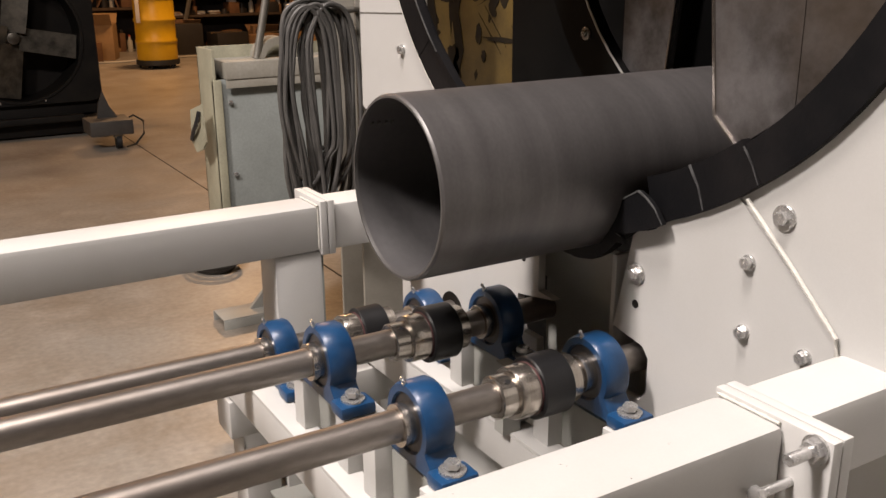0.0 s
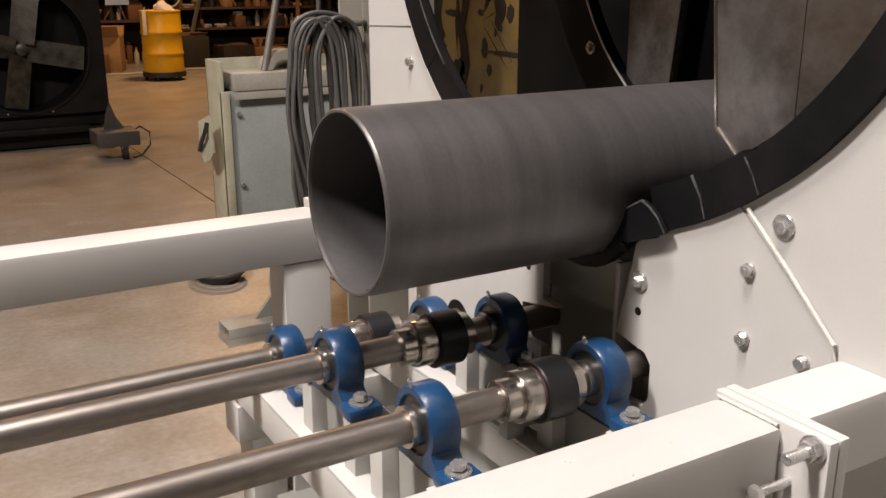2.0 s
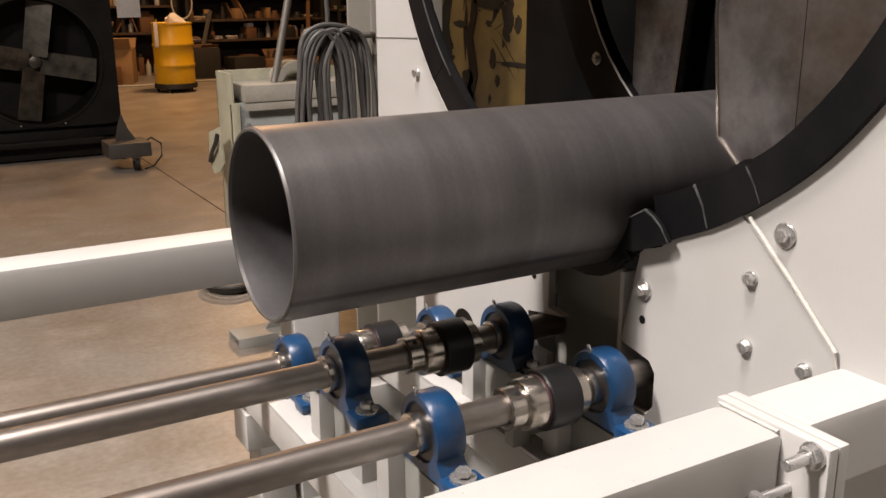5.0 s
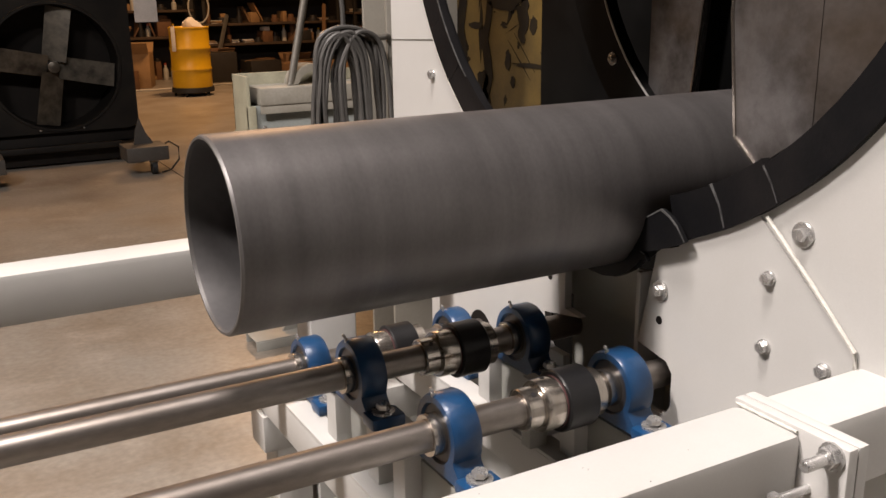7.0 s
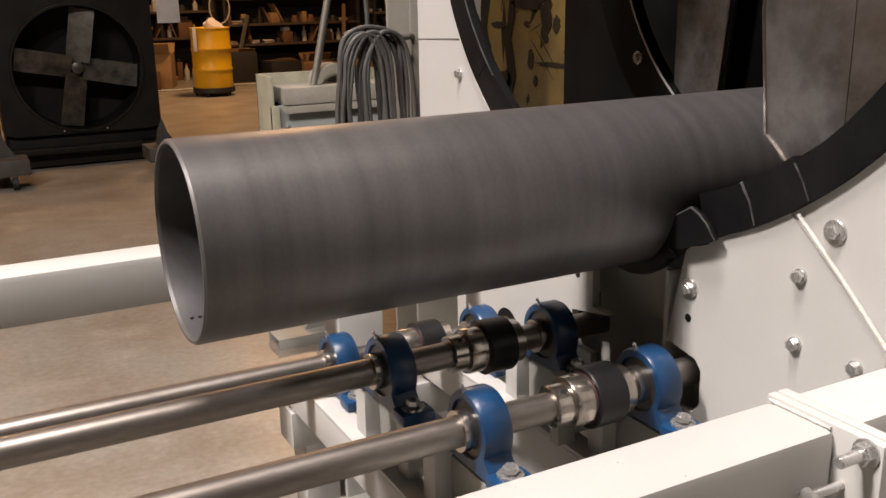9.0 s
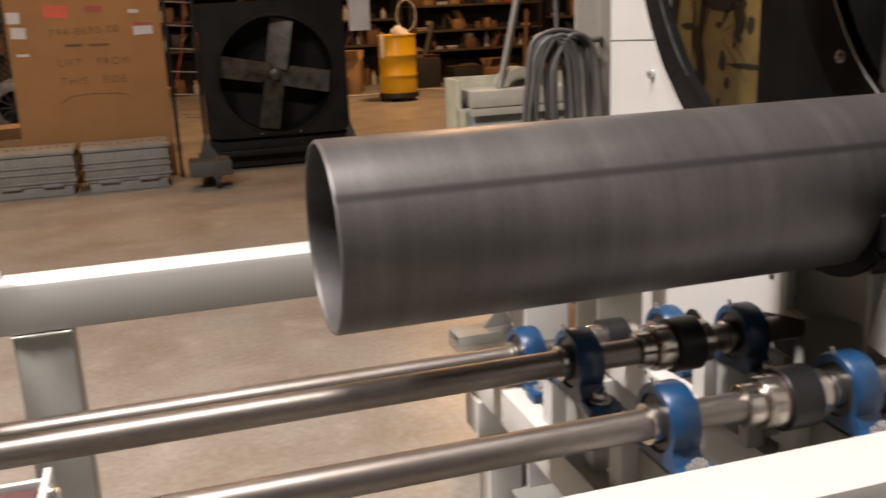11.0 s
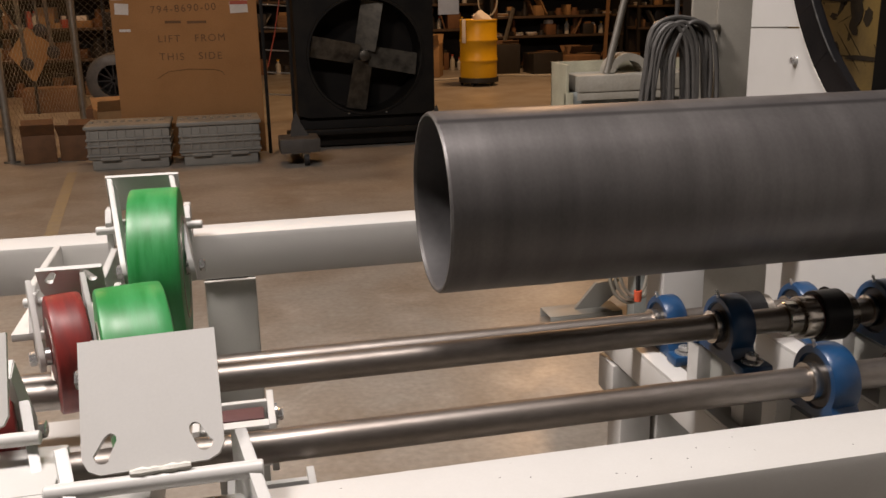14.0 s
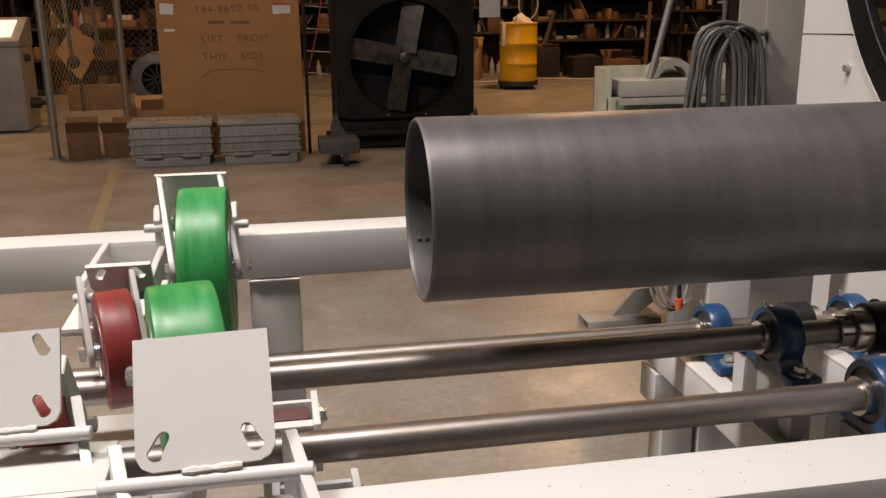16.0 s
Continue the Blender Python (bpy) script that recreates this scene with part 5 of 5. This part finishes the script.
part("sheet", bm_slab(bmesh.new(), [(-0.27, 0.37), (0.0, 0.0), (0.28, 0.46), (-0.02, 0.70)], 0.02, Matrix.Translation((-3.44, 11.5, 0.39)) @ Matrix.Rotation(radians(90), 4, "X"), 0.003), M_CLUTTER_B, board)
part("prop", bm_tube(bmesh.new(), [(-3.44, 11.48, 0.0), (-3.44, 11.48, 0.42)], 0.02, 8), M_CLUTTER_D, board, "dark steel prop")
for tx, ty, top, low, wide in ((-3.3, 10.4, 1.5, 0.62, 0.05), (-3.0, 10.42, 1.5, 0.75, 0.045), (-3.12, 10.44, 1.5, 1.0, 0.03)):
    tool = thing("hanging_tool", "dark long-handled tool hanging behind the fence", "tool", "tools behind the fence")
    part("handle", bm_tube(bmesh.new(), [(tx - 0.06, ty, top + 0.9), (tx, ty, low + 0.14)], wide / 2, 8), M_OLDSTEEL, tool)
    part("head", bm_turned(bmesh.new(), [(-0.03, 0.03), (-0.02, 0.075), (0.02, 0.075), (0.03, 0.03)], "Y", pose(tx + 0.01, ty, low + 0.08), 18), M_CLUTTER_D, tool)
rail = thing("tool_rail", "dark steel rail carrying the hanging tools", "rail")
part("bar", bm_tube(bmesh.new(), [(-3.9, 10.43, 2.42), (-2.4, 10.43, 2.42)], 0.02, 8), M_CLUTTER_D, rail)
for px in (-3.9, -2.4):
    part("post", bm_tube(bmesh.new(), [(px, 10.46, 0.0), (px, 10.46, 2.44)], 0.02, 8), M_CLUTTER_D, rail)


def carton(x, y, w, d, h, material, label, z=0.0, turn=0.0, open_top=False, cat="box"):
    ob = thing("carton", label, cat, "", x, y, z)
    ob.matrix_basis = pose(x, y, z, 0, 0, turn)
    box("body", -w / 2, w / 2, -d / 2, d / 2, 0, h, material, ob, min(0.006, h / 5))
    if open_top:
        for s in (-1, 1):
            part("flap", bm_box(bmesh.new(), -w / 2, w / 2, 0, d * 0.45, 0, 0.006, 0, pose(0, s * d / 2, h, s * 40 if s > 0 else 130, 0, 0)), material, ob)
    else:
        box("tape", -w / 2 - 0.001, w / 2 + 0.001, -0.02, 0.02, h - 0.02, h + 0.001, M_CLUTTER_B, ob, 0)
    return ob


carton(-2.75, 7.7, 0.28, 0.3, 0.26, M_CLUTTER_A, "rusty brown open carton on the floor", 0, 10, True)
carton(-2.42, 7.75, 0.26, 0.3, 0.24, M_CLUTTER_A, "rusty brown carton on the floor", 0, -6, True)
carton(-2.12, 7.95, 0.3, 0.3, 0.42, M_CLUTTER_B, "tan carton with torn flaps", 0, 15, True)
carton(-3.3, 11.8, 0.7, 0.5, 0.3, M_WOOD, "low wooden crate on the floor", 0, 4)


def shelf_unit(x, y, w, levels, depth, seed, label):
    """A workbench or rack with many small goods on it, each a thing of its own."""
    r = random.Random(seed)
    ob = thing("storage_rack", label, "rack", "storage racks", x, y, 0)
    for sx in (-w / 2, w / 2 - 0.06):
        for sy in (0, depth - 0.06):
            box("upright", sx, sx + 0.06, sy, sy + 0.06, 0, 2.6, M_CLUTTER_D, ob, 0.003)
    for z in levels:
        box("shelf_board", -w / 2, w / 2, -0.02, depth, z - 0.04, z, M_BOARD, ob, 0.004)
    box("rack_back", -w / 2, w / 2, depth, depth + 0.02, 0, 2.6, M_WALL, ob, 0)
    kinds = (("carton", "small tan carton on the rack", "box", M_CLUTTER_B), ("steel_block", "dark steel stock on the rack", "stock", M_CLUTTER_D), ("rusty_part", "rusty brown machine part on the rack", "part", M_CLUTTER_A), ("tool_case", "faded red tool case on the rack", "case", M_CLUTTER_C), ("bottle", "pale plastic bottle on the rack", "bottle", M_CLUTTER_E), ("wood_offcut", "brown wooden offcut on the rack", "wood", M_WOOD), ("wire_coil", "dark wire coil lying on the rack", "coil", M_CLUTTER_D), ("leaning_sheet", "thin grimy sheet leaning on the rack", "sheet", M_CLUTTER_A), ("paper_stack", "crooked stack of pale paper on the rack", "paper", M_PAPER))
    for z in [0.0] + list(levels):
        px = -w / 2 + 0.1
        while px < w / 2 - 0.15:
            wd = r.uniform(0.06, 0.26)
            nm, lb, ct, m = kinds[r.choices(range(9), (3 if z > 0.9 else 1, 6, 6, 2.5 if z > 0.9 else 0.3, 2, 3, 3, 4, 1.5 if z > 0.5 else 0))[0]]
            h = r.uniform(0.06, 0.32) if nm != "bottle" else r.uniform(0.15, 0.26)
            yy = r.uniform(0.02, 0.2)
            t = thing(nm, lb, ct, "", x + px + wd / 2, y + yy + 0.12, z)
            t.matrix_basis = pose(x + px + wd / 2, y + yy + 0.12, z, 0, 0, r.uniform(-18, 18))
            if nm == "bottle":
                part("flask", bm_turned(bmesh.new(), [(0, 0.045), (h * 0.7, 0.045), (h * 0.85, 0.02), (h, 0.02)], "Z", None, 14), m, t)
                part("cap", bm_turned(bmesh.new(), [(h, 0.022), (h + 0.03, 0.022)], "Z", None, 12), r.choice((M_CLUTTER_C, M_YELLOW)), t)
                px += 0.11
                continue
            if nm == "wire_coil":
                rad = r.uniform(0.07, 0.13)
                for j in range(3):
                    part("turn", bm_tube(bmesh.new(), [((rad - 0.008 * j) * math.cos(a), (rad - 0.006 * j) * math.sin(a), 0.014 + 0.026 * j) for a in (2 * math.pi * q / 16 for q in range(17))], 0.014, 5), m, t)
                px += rad * 1.7
                continue
            if nm == "leaning_sheet":
                hh, lean = r.uniform(0.18, 0.42), r.uniform(-38, 38)
                bm = bm_box(bmesh.new(), -0.012, 0.012, -0.1, 0.1, 0, hh)
                bmesh.ops.transform(bm, matrix=pose(0, 0, 0.004, 0, lean, 0), verts=bm.verts)
                part("sheet", bm, r.choice((M_CLUTTER_A, M_CLUTTER_D, M_GALV, M_WOOD, M_CLUTTER_B)), t)
                px += r.uniform(0.03, 0.09)
                continue
            if nm == "paper_stack":
                for j in range(4):
                    bm = bm_box(bmesh.new(), -0.1, 0.1, -0.07, 0.07, 0.014 * j, 0.014 * j + 0.012)
                    bmesh.ops.transform(bm, matrix=pose(r.uniform(-0.02, 0.02), 0, 0, 0, 0, r.uniform(-25, 25)), verts=bm.verts)
                    part("sheaf", bm, r.choice((M_PAPER, M_CLUTTER_B, M_CLUTTER_E)), t)
                px += 0.2
                continue
            if nm in ("rusty_part", "steel_block") and r.random() < 0.6:
                rad = min(wd / 2, 0.13)
                part("disc", bm_turned(bmesh.new(), [(0, rad), (h * 0.5, rad), (h * 0.5, rad * 0.6), (h, rad * 0.55)], "Z", None, 16), m, t)
            else:
                box("body", -wd / 2, wd / 2, -0.12, 0.15, 0, h, m, t, 0.006)
                if r.random() < 0.5:
                    box("top_piece", -wd / 3, wd / 4, -0.1, 0.08, h, h + r.uniform(0.02, 0.08), r.choice((M_CLUTTER_A, M_CLUTTER_B, M_CLUTTER_D, M_PAPER)), t, 0.003)
            px += wd + r.uniform(-0.02, 0.04)
    return ob


shelf_unit(2.35, 15.6, 2.5, (0.75, 1.2, 1.65), 0.6, 1, "cluttered steel and wood rack full of shop stock")
shelf_unit(5.0, 15.4, 2.6, (0.6, 0.95, 1.4), 0.6, 2, "cluttered wooden bench rack full of tools")
shelf_unit(7.8, 15.2, 2.6, (0.7, 1.1, 1.6), 0.6, 3, "cluttered rack with red tool cases and parts")
shelf_unit(-0.5, 16.0, 2.6, (0.8, 1.3, 1.7), 0.6, 5, "dark rack of shop stock at the wall")
shelf_unit(-3.4, 13.6, 2.6, (0.55, 1.0, 1.45), 0.6, 6, "rack of bottles and cartons behind the fence")
shelf_unit(-6.2, 13.4, 2.6, (0.55, 1.0, 1.45), 0.6, 7, "rack of bottles and cartons behind the fence")
for k, (bx, by, h, m, lb) in enumerate(((2.3, 14.6, 0.55, M_CLUTTER_B, "open tan carton beside the drum"), (3.75, 14.8, 0.5, M_CLUTTER_D, "dark steel bin beside the drum"), (4.4, 14.5, 0.35, M_CLUTTER_D, "low dark steel bin on the floor"), (5.0, 14.3, 0.3, M_WOOD, "small wooden box on the floor"), (1.9, 14.2, 0.3, M_CLUTTER_A, "rusty brown bucket box on the floor"))):
    carton(bx, by, 0.55, 0.5, h, m, lb, 0, 12 * k - 20, k == 0)
for k, (ax, ay, bx2, by2, top, m, lb) in enumerate(((1.55, 14.3, 2.35, 14.9, 0.95, M_WOOD, "brown timber leaning on the rack"), (3.7, 15.0, 4.1, 15.3, 1.1, M_GALV, "steel bar leaning on the rack"), (5.6, 14.6, 5.9, 15.2, 1.25, M_WOOD, "long brown timber leaning on the rack"))):
    lean = thing("leaning_bar", lb, "timber" if m is M_WOOD else "bar")
    part("length", bm_tube(bmesh.new(), [(ax, ay, 0.02), (bx2, by2, top)], 0.035, 4), m, lean)
paper = thing("hanging_paper", "white paper sheet taped to the fan side", "paper")
box("sheet", 0.96, 1.16, 7.48, 7.484, 1.22, 1.5, M_PAPER, paper, 0)
loop = thing("hanging_hose", "pale thin hose hung in a loop behind the drum", "hose")
part("ring", bm_tube(bmesh.new(), [(3.45 + 0.17 * math.sin(a), 14.7, 1.25 + 0.26 * math.cos(a)) for a in (2 * math.pi * j / 24 for j in range(25))], 0.014, 6), M_CLUTTER_E, loop)
part("hook", bm_tube(bmesh.new(), [(3.45, 14.7, 1.5), (3.45, 15.6, 1.56)], 0.01, 6), M_CLUTTER_D, loop)
for k in range(16):
    rr = random.Random(50 + k)
    lb, m = rr.choice((("torn tan carton scrap on the floor", M_CLUTTER_B), ("rusty brown scrap box on the floor", M_CLUTTER_A), ("dark steel scrap box on the floor", M_CLUTTER_D), ("brown wooden block on the floor", M_WOOD)))
    carton(rr.choice((1.4, 1.8, 3.9, 4.6, 5.3, 6.0, 6.8, 7.5)) + rr.uniform(-0.2, 0.2), 14.9 + rr.uniform(-0.25, 0.25), rr.uniform(0.2, 0.5), rr.uniform(0.2, 0.4), rr.uniform(0.15, 0.6), m, lb, 0, rr.uniform(-30, 30), rr.random() < 0.4)
hosep = thing("orange_hose", "thin pale hose lying across the floor", "hose")
part("run", bm_tube(bmesh.new(), [(1.0, 13.9, 0.015), (1.8, 14.0, 0.015), (2.4, 13.8, 0.015), (3.6, 14.1, 0.015), (4.4, 13.7, 0.015)], 0.014, 6), M_CLUTTER_E, hosep)


# ---- lamps on the ceiling ----
def high_bay(x, y):
    ob = thing("ceiling_lamp", "long white high bay lamp fixture", "lamp", "high bay lamps", x, y, 5.22)
    box("tray", -0.6, 0.6, -0.28, 0.28, 0.0, 0.06, M_PAINT, ob, 0.005)
    for s in (-0.5, 0.5):
        part("hanger", bm_tube(bmesh.new(), [(s, 0, 0.06), (s, 0, 0.38)], 0.006, 6), M_GALV, ob)
    return ob


for lx, ly, lz, watts, tint in LAMPS:
    high_bay(lx, ly)


# ---- motion ----
def motions():
    rows = []
    for k in range(33):
        t = k * 0.5
        slip = np.interp(t, (0, 3.5, 7.5, 10.5, 12.5, 16), (-0.017, -0.020, -0.012, -0.009, -0.006, -0.004))
        rows.append((t, pose(-0.2545 - 0.0368 * t + slip, PY, PZ, 108.0 * (t - 0.48), 0, 0)))
    walk(pipe, rows)


motions()
